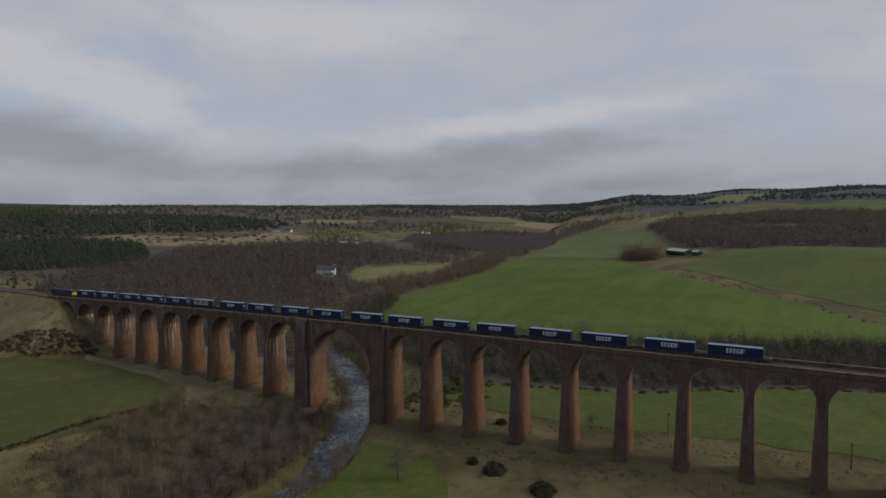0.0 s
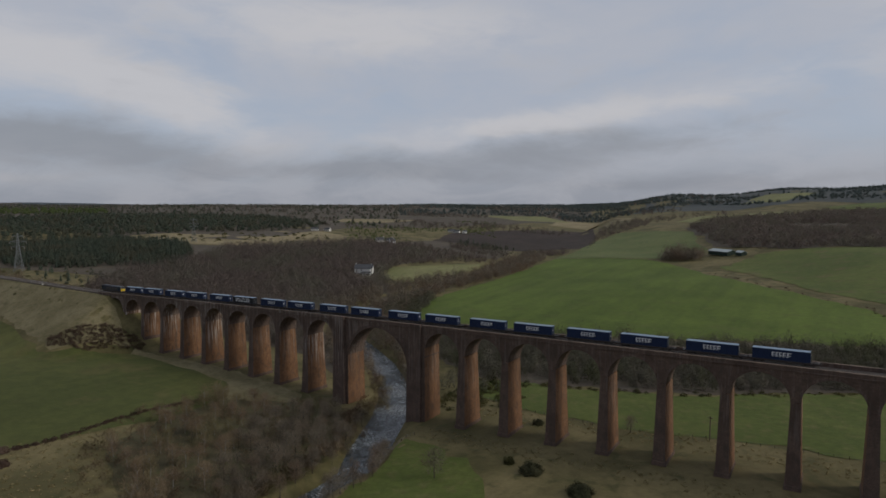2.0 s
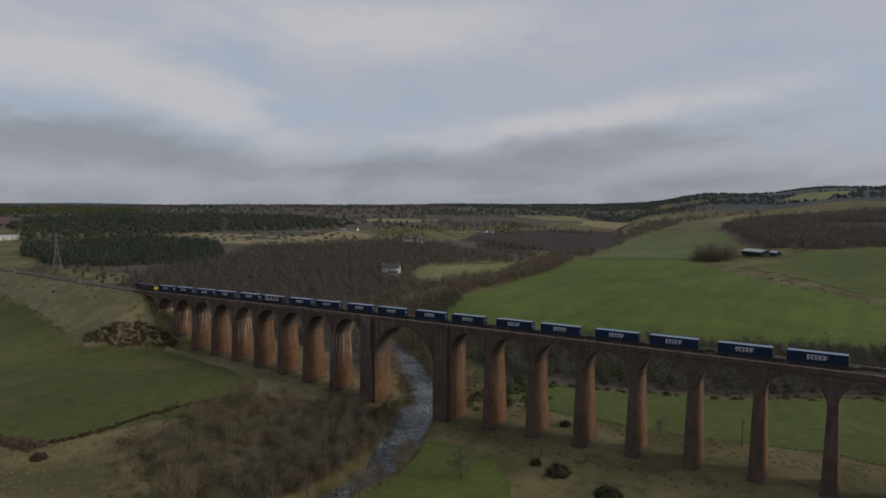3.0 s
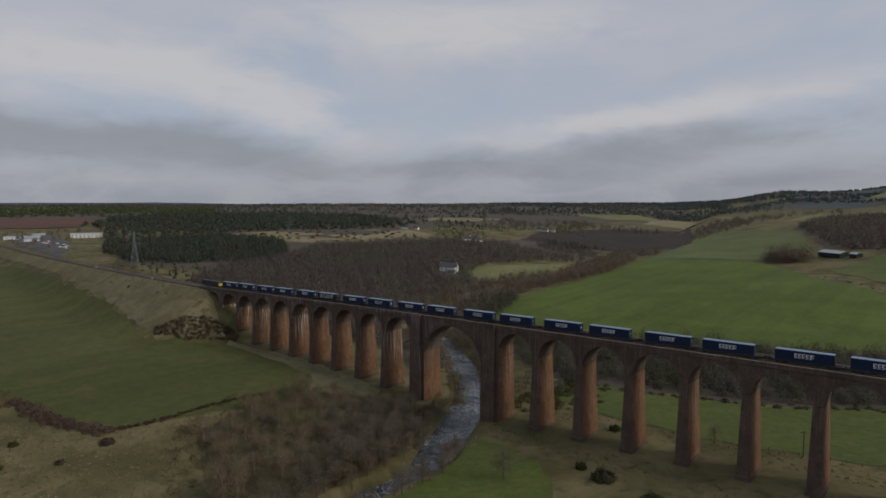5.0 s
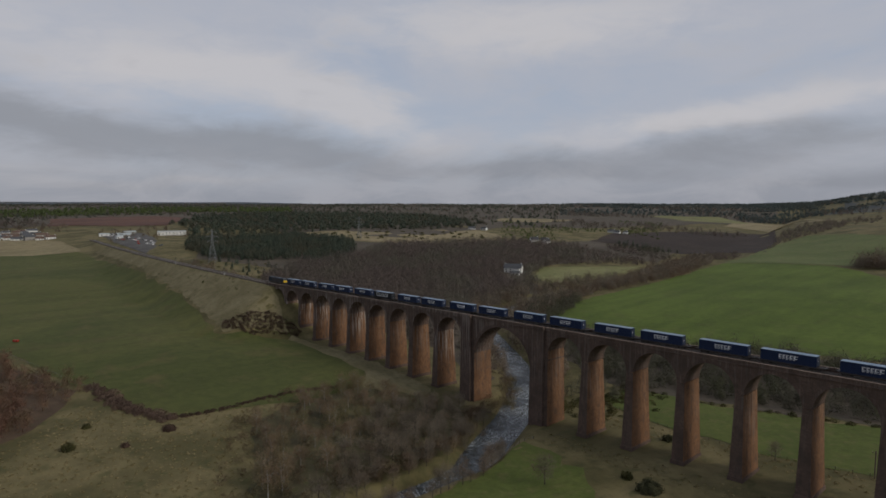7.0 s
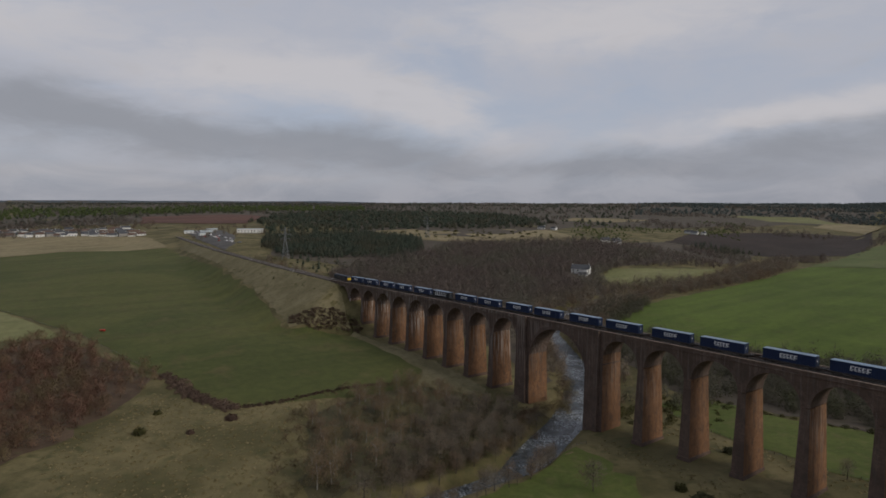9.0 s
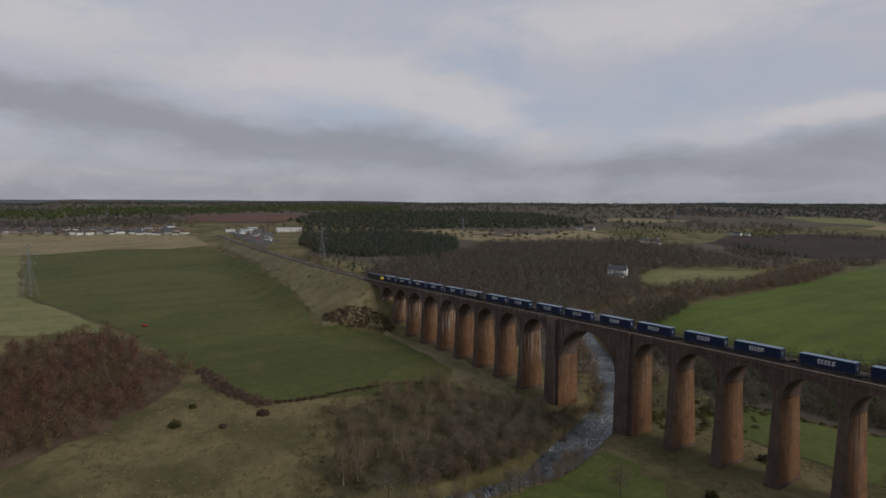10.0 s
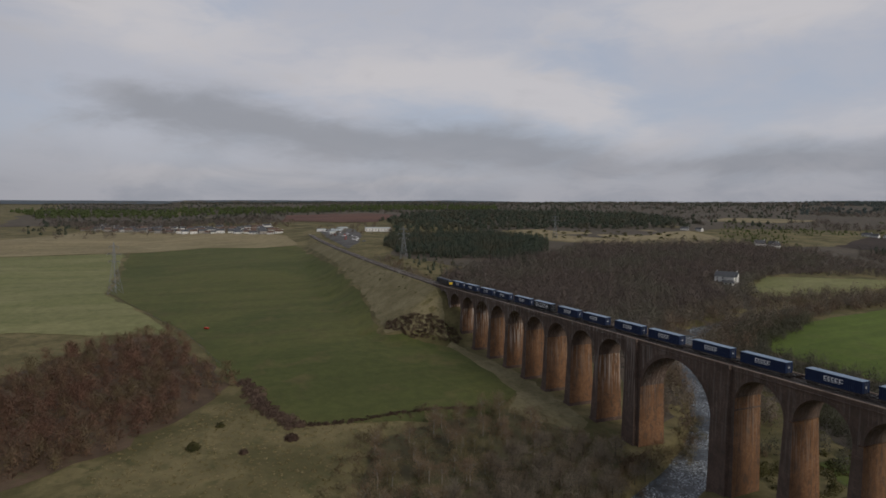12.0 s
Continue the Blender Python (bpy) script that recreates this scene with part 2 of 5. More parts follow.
GORSE = leafy("gorse_leaves", (0.048, 0.052, 0.024), (0.110, 0.100, 0.040))
BRAMBLE = leafy("bramble_stems", (0.075, 0.050, 0.040), (0.135, 0.092, 0.070))
# blue-grey distance haze is mixed into this hill's base colour
HEATH_FAR = earth("hazed_heather_hill", (0.070, 0.084, 0.096), (0.090, 0.104, 0.116), (0.062, 0.078, 0.080), 0.03, 0.0015)
THORN = leafy("dark_thorn_leaves", (0.060, 0.062, 0.036), (0.115, 0.112, 0.062))
BRIAR = leafy("brown_briar_stems", (0.130, 0.090, 0.070), (0.210, 0.150, 0.112))
BARK = plain("grey_bark", (0.085, 0.070, 0.055), 0.95, 0.4, 3.0)
PALE_BARK = plain("birch_bark", (0.32, 0.30, 0.27), 0.9, 0.5, 3.0)
NAVY = plain("navy_container_paint", (0.014, 0.027, 0.072), 0.42, 0.18, 0.8)
# roof colour is lightened to stand in for reflected sky
NAVY_ROOF = plain("sky_lit_container_roof", (0.20, 0.27, 0.36), 0.45, 0.2, 0.8)
BLACK_BOX = plain("black_container_paint", (0.018, 0.020, 0.026), 0.45, 0.2, 0.8)
WHITE = plain("white_lettering", (0.78, 0.78, 0.78), 0.5, 0.08)
STEEL = plain("weathered_steel", (0.10, 0.085, 0.075), 0.6, 0.35, 2.0, 0.3)
RAIL = plain("worn_rail_steel", (0.30, 0.27, 0.25), 0.35, 0.2, 2.0, 0.9)
GALV = plain("galvanised_steel", (0.21, 0.22, 0.23), 0.55, 0.2, 1.0, 0.3)
BALLAST = plain("stone_ballast", (0.135, 0.112, 0.095), 0.95, 0.5, 2.5)
CONCRETE = plain("pale_concrete", (0.34, 0.32, 0.29), 0.9, 0.25, 1.0)
SLEEPER = plain("weathered_sleeper", (0.150, 0.130, 0.112), 0.95, 0.3, 2.0)
TIMBER = plain("grey_timber", (0.16, 0.13, 0.10), 0.9, 0.3, 4.0)
HARL = plain("white_harled_wall", (0.74, 0.73, 0.70), 0.9, 0.12, 1.0)
SLATE = plain("slate_roof", (0.085, 0.088, 0.095), 0.7, 0.3, 1.0)
TILE = plain("brown_tile_roof", (0.13, 0.085, 0.065), 0.8, 0.3, 1.0)
SHEET = plain("grey_sheet_roof", (0.40, 0.44, 0.44), 0.5, 0.15, 0.4)
GREEN_CLAD = plain("dark_green_cladding", (0.022, 0.040, 0.028), 0.6, 0.2, 0.5)
GLASS = plain("dark_window_glass", (0.025, 0.030, 0.036), 0.15, 0.1)
LOCO_BLUE = plain("dark_blue_locomotive_paint", (0.020, 0.026, 0.042), 0.45, 0.25, 0.6)
YELLOW = plain("yellow_cab_end", (0.62, 0.42, 0.02), 0.5, 0.12)
RED_PAINT = plain("red_paint", (0.45, 0.05, 0.03), 0.6, 0.15)


def river_water():
    m, tr, b = material("river_water", 0.12)
    pos = place_of(tr)
    a = noise_node(tr, pos, 0.35, 5.0, 0.6, 0.5)
    f = noise_node(tr, pos, 1.6, 5.0, 0.7, 0.3)
    rapid = math_node(tr, "MULTIPLY", smooth(tr, noise_node(tr, pos, 0.06, 3.0, 0.6), 0.42, 0.56), smooth(tr, f, 0.51, 0.64))
    col = blend(tr, smooth(tr, a, 0.35, 0.65), (0.026, 0.031, 0.034), (0.095, 0.108, 0.120))
    tr.links.new(blend(tr, rapid, col, (0.55, 0.58, 0.60)), b.inputs["Base Color"])
    tr.links.new(smooth(tr, rapid, 0.0, 0.6, 0.16, 0.7), b.inputs["Roughness"])
    b.inputs["Specular IOR Level"].default_value = 0.5
    add_bump(tr, b, math_node(tr, "ADD", a, f), 0.7, 0.6)
    return m


WATER = river_water()
# ---- the lie of the land ----
RIVER = [(150, -420), (60, -210), (14, -125), (3, -85), (4, -62), (3, -46), (-5, -27), (-19, 2), (-33, 24), (-48, 42),
         (-74, 66), (-104, 88), (-142, 114), (-184, 168), (-204, 270), (-214, 390), (-246, 540), (-295, 720), (-330, 1000),
         (-420, 1500), (-700, 2600), (-1200, 4800)]


def step(a, b, v):
    k = np.clip((v - a) / (b - a), 0.0, 1.0)
    return k * k * (3 - 2 * k)


def river_side(x, y):
    """Distance from the river's middle line: positive on the east bank, negative on the west bank."""
    best = np.full(np.shape(x), 1e9)
    side = np.ones(np.shape(x))
    for (ax, ay), (bx, by) in zip(RIVER[:-1], RIVER[1:]):
        ux, uy = bx - ax, by - ay
        k = np.clip(((x - ax) * ux + (y - ay) * uy) / (ux * ux + uy * uy), 0, 1)
        d = np.hypot(x - ax - k * ux, y - ay - k * uy)
        cross = ux * (y - ay) - uy * (x - ax)
        near = d < best
        best = np.where(near, d, best)
        side = np.where(near, np.where(cross > 0, -1.0, 1.0), side)
    return best * side


def coping_z(x):
    return 37.3 + 0.0165 * x - 2.0e-5 * x * x


def track_y(x):
    return 4.3 + 0.00008 * np.maximum(-224 - x, 0) ** 2


def valley_rise(y):
    """How much the river's valley floor climbs upstream."""
    return 9.0 * step(60, 620, y) + 0.004 * np.maximum(y - 600, 0)


def land(x, y):
    """Height of the ground."""
    x, y = np.asarray(x, float), np.asarray(y, float)
    s = river_side(x, y)
    w, e = np.maximum(-s, 0), np.maximum(s, 0)
    k = 0.037 + 0.043 * step(-60, 120, y) - 0.012 * step(-60, -200, y)
    west = 42 * np.tanh(k * np.maximum(w - 11, 0) / 42) + 0.009 * np.maximum(w - 700, 0)
    east = 9.5 * np.tanh(0.048 * np.maximum(e - 11, 0) / 9.5)
    d = (x - 9) * 0.836 + (y - 524) * 0.55
    east = east + 20 * step(-25, 170, d) * step(120, 300, y) + 0.035 * np.maximum(d - 120, 0) * step(150, 500, y)
    z = np.where(s < 0, west, east) - 0.3 + valley_rise(y)
    slim = step(-28, -58, y)                                             # the bed narrows downstream
    z = z - 4.3 * (1 - step(4.5 - 2.6 * slim, 11 - 4.5 * slim, np.abs(s))) * (1 - step(520, 640, y))                       # river bed and banks
    r = np.hypot(x - 130, y + 188)
    az = np.degrees(np.arctan2(y + 188, x - 130))
    z = z + (80 - z) * step(1500, 4200, r) * step(-40, 60, az)          # levels out towards the skyline
    ridge = 74 * step(112, 84, az) + 34 * np.exp(-((az - 102.5) / 3.2) ** 2) + 22 * np.exp(-((az - 94) / 3.5) ** 2) + 16 * np.exp(-((az - 86) / 3) ** 2)
    z = z + ridge * step(1300, 3600, r) * step(0, 30, az)
    z = z + 1.2 * np.sin(x / 61 + 1.3) * np.sin(y / 47) * step(60, 260, np.abs(s)) + 3 * np.sin(x / 260) * np.sin(y / 310 + 1) * step(500, 1200, r)
    z = z + 18 * step(4300, 4900, r) * step(146, 158, az) + 12 * step(4300, 4900, r) * step(-140, -165, az)
    # railway embankment with a rounded end at the abutment
    q = np.hypot(np.maximum(x + 222, 0) * 1.2, y - track_y(x))
    bank = coping_z(np.maximum(x, -224)) - 1.6 - np.maximum(q - 5.0, 0) / 1.75
    bank = np.where(x < 60, bank, -99)
    q2 = np.hypot(np.maximum(320 - x, 0), y - 4.3)
    bank2 = np.where(x > 200, 38.9 - np.maximum(q2 - 5.0, 0) / 1.75, -99)
    return np.maximum(np.maximum(z, bank), bank2)

# ---- building helpers ----


def mesh_object(name, verts, faces, mat, parent=None, label="", smooth_faces=False):
    me = bpy.data.meshes.new(name)
    me.from_pydata([tuple(v) for v in verts], [], [tuple(f) for f in faces])
    me.materials.append(mat)
    if smooth_faces:
        me.shade_smooth()
    ob = new(name, me)
    if parent is not None:
        ob.parent = parent
    if label:
        tagged(ob, label)
    return ob


def empty(name, x, y, z, turn=0.0):
    ob = new(name)
    ob.matrix_basis = pose(x, y, z, 0, 0, turn)
    return ob


class Kit:
    """Collects boxes, bars and prisms into one mesh."""

    def __init__(self):
        self.v, self.f = [], []

    def hexa(self, eight):
        n = len(self.v)
        self.v += [tuple(p) for p in eight]
        self.f += [tuple(n + i for i in q) for q in ((0, 3, 2, 1), (4, 5, 6, 7), (0, 1, 5, 4), (1, 2, 6, 5), (2, 3, 7, 6), (3, 0, 4, 7))]
        return self

    def box(self, x0, x1, y0, y1, z0, z1):
        return self.hexa([(x0, y0, z0), (x1, y0, z0), (x1, y1, z0), (x0, y1, z0), (x0, y0, z1), (x1, y0, z1), (x1, y1, z1), (x0, y1, z1)])

    def taper(self, low, z0, high, z1):
        (a, b, c, d), (e, f, g, h) = low, high
        return self.hexa([(a, c, z0), (b, c, z0), (b, d, z0), (a, d, z0), (e, g, z1), (f, g, z1), (f, h, z1), (e, h, z1)])

    def bar(self, p, q, wide, sides=4, end=None):
        p, q = Vector(p), Vector(q)
        d = (q - p).normalized()
        u = d.orthogonal().normalized()
        w = d.cross(u)
        n = len(self.v)
        end = wide if end is None else end
        for c, r in ((p, wide / 2), (q, end / 2)):
            for k in range(sides):
                a = 2 * math.pi * (k + 0.5) / sides
                self.v.append(tuple(c + u * r * 1.3 * math.cos(a) + w * r * 1.3 * math.sin(a)))
        self.f += [(n + k, n + (k + 1) % sides, n + sides + (k + 1) % sides, n + sides + k) for k in range(sides)]
        self.f += [tuple(n + k for k in range(sides))[::-1], tuple(n + sides + k for k in range(sides))]
        return self

    def disc(self, c, r, half, sides=14):
        """A wheel on an axle along y."""
        n = len(self.v)
        for y in (-half, half):
            self.v += [(c[0] + r * math.cos(2 * math.pi * k / sides), c[1] + y, c[2] + r * math.sin(2 * math.pi * k / sides)) for k in range(sides)]
        self.f += [(n + k, n + (k + 1) % sides, n + sides + (k + 1) % sides, n + sides + k) for k in range(sides)]
        self.f += [tuple(n + k for k in range(sides)), tuple(n + sides + k for k in range(sides))[::-1]]
        return self

    def make(self, name, mat, parent=None, label=""):
        return mesh_object(name, self.v, self.f, mat, parent, label)


def inside(poly, x, y):
    hit = np.zeros(np.shape(x), bool)
    for (ax, ay), (bx, by) in zip(poly, poly[1:] + poly[:1]):
        if ay == by:
            continue
        cross = ((ay > y) != (by > y)) & (x < (bx - ax) * (y - ay) / (by - ay) + ax)
        hit ^= cross
    return hit


def scatter(poly, spacing, seed, ragged=0.0):
    """Uneven points over a plot of land."""
    rng = np.random.default_rng(seed)
    p = np.array(poly, float)
    gx, gy = np.meshgrid(np.arange(p[:, 0].min(), p[:, 0].max(), spacing), np.arange(p[:, 1].min(), p[:, 1].max(), spacing))
    x = gx.ravel() + rng.uniform(-0.48, 0.48, gx.size) * spacing
    y = gy.ravel() + rng.uniform(-0.48, 0.48, gx.size) * spacing
    keep = inside(poly, x, y)
    if ragged:
        keep &= rng.random(x.size) > ragged
    return np.stack([x[keep], y[keep]], 1)


def along(line, spacing, seed, spread=1.0):
    """Uneven points along a line of hedge or bank."""
    rng = np.random.default_rng(seed)
    out = []
    for a, b in zip(line[:-1], line[1:]):
        a, b = np.array(a, float), np.array(b, float)
        n = max(1, int(np.hypot(*(b - a)) / spacing))
        k = (np.arange(n) + rng.random(n)) / n
        out.append(a + (b - a) * k[:, None] + rng.normal(0, spread, (n, 2)))
    return np.concatenate(out)


def big_mesh(name, verts, tris, mat, label, category, kind="stuff", normals=None):
    me = bpy.data.meshes.new(name)
    me.vertices.add(len(verts))
    me.vertices.foreach_set("co", np.asarray(verts, np.float32).ravel())
    me.loops.add(len(tris) * 3)
    me.loops.foreach_set("vertex_index", np.asarray(tris, np.int32).ravel())
    me.polygons.add(len(tris))
    me.polygons.foreach_set("loop_start", np.arange(0, len(tris) * 3, 3, dtype=np.int32))
    me.materials.append(mat)
    me.update(calc_edges=True)
    if normals is not None:                     # the crown's rounding, softened by each twig's own facing
        own = np.zeros((len(tris) * 3, 3), np.float32)
        me.corner_normals.foreach_get("vector", own.ravel())
        crown = (normals / np.linalg.norm(normals, axis=1)[:, None])[np.asarray(tris).ravel()]
        own *= np.sign((own * crown).sum(1))[:, None]
        me.shade_smooth()
        mixed = crown + 0.45 * own
        free = me.attributes.new("custom_normal", "FLOAT_VECTOR", "CORNER")
        free.data.foreach_set("vector", (mixed / np.linalg.norm(mixed, axis=1)[:, None]).astype(np.float32).ravel())
        me.update()
    return tagged(new(name, me), label, category, "", kind)


def spread_over(name, shapes, points, size, mat, label, category, seed=1, sink=0.3):
    """One mesh of many plants, for woods and thickets that nobody could count."""
    rng = np.random.default_rng(seed)
    vs, ts, ns, n = [], [], [], 0
    z = land(points[:, 0], points[:, 1]) - sink
    ways = []
    for v, t in shapes:
        w = v - np.array([0, 0, v[:, 2].max() * 0.3])
        w = w / (np.linalg.norm(w, axis=1)[:, None] + 1e-6) + np.array([0, 0, 0.35])
        ways.append(w)
    for (x, y), h in zip(points, z):
        which = rng.integers(len(shapes))
        v, t = shapes[which]
        w = ways[which]
        a, s = rng.uniform(0, 6.28), rng.uniform(*size)
        c, d = math.cos(a) * s, math.sin(a) * s
        tall = s * rng.uniform(0.85, 1.2)
        vs.append(np.stack([v[:, 0] * c - v[:, 1] * d + x, v[:, 0] * d + v[:, 1] * c + y, v[:, 2] * tall + h], 1))
        ns.append(np.stack([w[:, 0] * c / s - w[:, 1] * d / s, w[:, 0] * d / s + w[:, 1] * c / s, w[:, 2]], 1))
        ts.append(t + n)
        n += len(v)
    return big_mesh(name, np.concatenate(vs), np.concatenate(ts), mat, label, category, "stuff", np.concatenate(ns))


def twig_crown(seed, tall, wide, n, long, thick, low=0.22, lumps=16):
    """The bare crown of a tree: many thin twigs in uneven clumps, with gaps between them."""
    rng = np.random.default_rng(seed)
    c = rng.normal(size=(lumps, 3))
    c /= np.linalg.norm(c, axis=1)[:, None]
    c *= rng.uniform(0.25, 1.0, (lumps, 1)) ** 0.5
    half = np.array([wide / 2, wide / 2, tall * (1 - low) / 2])
    mid = np.array([0, 0, tall * (1 + low) / 2])
    pick = rng.integers(lumps, size=n)
    p = c[pick] * half * 0.78 + rng.normal(size=(n, 3)) * half * 0.21
    out = p / half
    way = out + rng.normal(size=(n, 3)) * 0.7 + np.array([0, 0, 0.6])
    way /= np.linalg.norm(way, axis=1)[:, None]
    side = np.cross(way, rng.normal(size=(n, 3)))
    side /= np.linalg.norm(side, axis=1)[:, None]
    ln = rng.uniform(0.6, 1.3, (n, 1)) * long
    th = rng.uniform(0.6, 1.4, (n, 1)) * thick
    p = p + mid
    v = np.stack([p - side * th, p + side * th, p + way * ln], 1).reshape(-1, 3)
    v[:, 2] = np.maximum(v[:, 2], tall * low * 0.5)
    return v, np.arange(3 * n).reshape(-1, 3)


def stem(seed, tall, wide, thick):
    """A tapered trunk with limbs that reach into the crown."""
    rng = random.Random(seed)
    k = Kit()
    bend = Vector((rng.uniform(-0.3, 0.3), rng.uniform(-0.3, 0.3), tall * 0.42))
    k.bar((0, 0, -0.4), bend, thick, 6, thick * 0.66)
    top = Vector((rng.uniform(-0.6, 0.6), rng.uniform(-0.6, 0.6), tall * 0.86))
    k.bar(bend, top, thick * 0.66, 5, thick * 0.12)
    for i in range(7):
        a = i * 2.4 + rng.uniform(-0.4, 0.4)
        f = rng.uniform(0.05, 0.6)
        start = bend.lerp(top, f)
        reach = wide * rng.uniform(0.28, 0.44)
        k.bar(start, (start.x + reach * math.cos(a), start.y + reach * math.sin(a), start.z + tall * rng.uniform(0.1, 0.24)), thick * 0.36, 4, thick * 0.07)
    return k


def stem_tris(k):
    t = []
    for f in k.f:
        t += [(f[0], f[i], f[i + 1]) for i in range(1, len(f) - 1)]
    return np.array(k.v), np.array(t)


def joined(*pairs):
    vs, ts, n = [], [], 0
    for v, t in pairs:
        vs.append(v)
        ts.append(t + n)
        n += len(v)
    return np.concatenate(vs), np.concatenate(ts)


def spruce(seed, tall, wide, tiers=8, tips=8):
    """A conifer: drooping tiers of boughs, narrower towards the top, each bough uneven."""
    rng = np.random.default_rng(seed)
    v, t = [], []
    for i in range(tiers):
        f = i / tiers
        r = wide / 2 * (1 - f) ** 0.85
        z = tall * (0.10 + 0.86 * f)
        rise = tall * 0.22 * (1 - 0.4 * f)
        a0 = rng.uniform(0, 6.28)
        for j in range(tips):
            a = a0 + 2 * math.pi * j / tips
            rr, dz, da = r * rng.uniform(0.65, 1.2), rng.uniform(-0.03, 0.03) * tall, 0.55 * 2 * math.pi / tips
            n = len(v)
            v += [(0, 0, min(z + rise, tall)), (rr * 0.7 * math.cos(a - da), rr * 0.7 * math.sin(a - da), z + dz + 0.04 * tall),
                  (rr * math.cos(a), rr * math.sin(a), z + dz), (rr * 0.7 * math.cos(a + da), rr * 0.7 * math.sin(a + da), z + dz + 0.04 * tall)]
            t += [(n, n + 1, n + 2), (n, n + 2, n + 3)]
    return np.array(v), np.array(t)


def round_pine(seed, tall, wide, n, leaf):
    """A pine with a rounded, lumpy head of needle clumps."""
    v, t = bush_shape(seed, tall * 0.8, wide, n, leaf, 0.2)
    return v + np.array([0, 0, tall * 0.2]), t


def bush_shape(seed, tall, wide, n, leaf, tilt=0.5):
    """A dense shrub of small leaf clumps over its whole mound."""
    rng = np.random.default_rng(seed)
    d = rng.normal(size=(n, 3))
    d /= np.linalg.norm(d, axis=1)[:, None]
    d[:, 2] = np.abs(d[:, 2])
    lump = 0.8 + 0.2 * np.sin(d[:, 0] * 5 + seed) * np.cos(d[:, 1] * 6) + rng.normal(0, 0.07, n)
    p = d * np.array([wide / 2, wide / 2, tall]) * (lump * rng.uniform(0.75, 1.0, n))[:, None]
    u = np.cross(d, rng.normal(size=(n, 3)))
    u /= np.linalg.norm(u, axis=1)[:, None]
    w = np.cross(d, u) + d * tilt
    v = np.stack([p - u * leaf, p + u * leaf, p + w * leaf * 1.6], 1).reshape(-1, 3)
    v[:, 2] = np.maximum(v[:, 2], 0)
    return v, np.arange(3 * n).reshape(-1, 3)


def canopy(seed, tall, wide, n, leaf, low):
    """The outer twigs of a rounded crown, lumpy and open, above a bare trunk."""
    v, t = bush_shape(seed, tall * (1 - low), wide, n, leaf, 0.15)
    return v + np.array([0, 0, tall * low]), t


def tri_object(name, shape, mat, parent=None):
    me = bpy.data.meshes.new(name)
    me.from_pydata([tuple(p) for p in shape[0]], [], [tuple(int(i) for i in f) for f in shape[1]])
    me.materials.append(mat)
    ob = new(name, me)
    if parent is not None:
        ob.parent = parent
    return ob

# ---- ground, river and fields ----


def build_ground():
    n = 205
    u = np.linspace(-1, 1, 2 * n + 1)
    axis = 80 * np.sinh(4.87 * u)
    gx, gy = np.meshgrid(axis - 40, axis + 10)
    z = land(gx, gy)
    v = np.stack([gx.ravel(), gy.ravel(), z.ravel()], 1)
    m = 2 * n + 1
    i = (np.arange(m - 1)[:, None] * m + np.arange(m - 1)[None, :]).ravel()
    t = np.concatenate([np.stack([i, i + 1, i + m + 1], 1), np.stack([i, i + m + 1, i + m], 1)])
    ob = big_mesh("ground", v, t, GROUND, "rolling valley ground of rough straw-coloured winter grass", "ground", "structure")
    ob.data.shade_smooth()
    return ob


def draped(name, poly, mat, label, category="field", lift=0.12, cell=9.0, ragged=1.5, seed=1):
    """A plot of land laid over the ground, with an uneven edge."""
    from mathutils import geometry
    rng = np.random.default_rng(seed)
    edge = []
    for (ax, ay), (bx, by) in zip(poly, poly[1:] + poly[:1]):
        long = math.hypot(bx - ax, by - ay)
        k = max(1, int(long / cell))
        for j in range(k):
            w = rng.normal(0, ragged) if j else 0.0
            nx, ny = -(by - ay) / long, (bx - ax) / long
            edge.append((ax + (bx - ax) * j / k + nx * w, ay + (by - ay) * j / k + ny * w))
    inner = scatter(poly, cell, seed)
    pts = [Vector(p) for p in edge] + [Vector(p) for p in inner]
    loop = [list(range(len(edge)))]
    v2, _, faces, *_ = geometry.delaunay_2d_cdt(pts, [], loop, 1, 0.01)
    xy = np.array([(p.x, p.y) for p in v2])
    far = np.hypot(xy[:, 0] - 100, xy[:, 1] + 150)
    z = land(xy[:, 0], xy[:, 1]) + lift * 0.6 + 0.00035 * far
    ob = mesh_object(name, np.column_stack([xy, z]), faces, mat, None, "", True)
    return tagged(ob, label, category, "", "structure")


def build_river():
    """The water, a level sheet that climbs gently upstream, between the banks."""
    pts = []
    for (ax, ay), (bx, by) in zip(RIVER[1:15], RIVER[2:16]):
        k = max(2, int(math.hypot(bx - ax, by - ay) / 8))
        pts += [(ax + (bx - ax) * j / k, ay + (by - ay) * j / k) for j in range(k)]
    v, f = [], []
    for i, (x, y) in enumerate(pts):
        a, b = pts[max(i - 1, 0)], pts[min(i + 1, len(pts) - 1)]
        dx, dy = b[0] - a[0], b[1] - a[1]
        d = math.hypot(dx, dy)
        z = -3.0 + float(valley_rise(y))
        for w in (-10, -5, 0, 5, 10):
            v.append((x - dy / d * w, y + dx / d * w, z))
        if i:
            f += [(5 * i - 5 + j, 5 * i - 4 + j, 5 * i + 1 + j, 5 * i + j) for j in range(4)]
    ob = mesh_object("river_water", v, f, WATER, None, "", True)
    tagged(ob, "shallow grey river with white riffles between wooded banks", "river", "", "structure")


build_ground()
build_river()

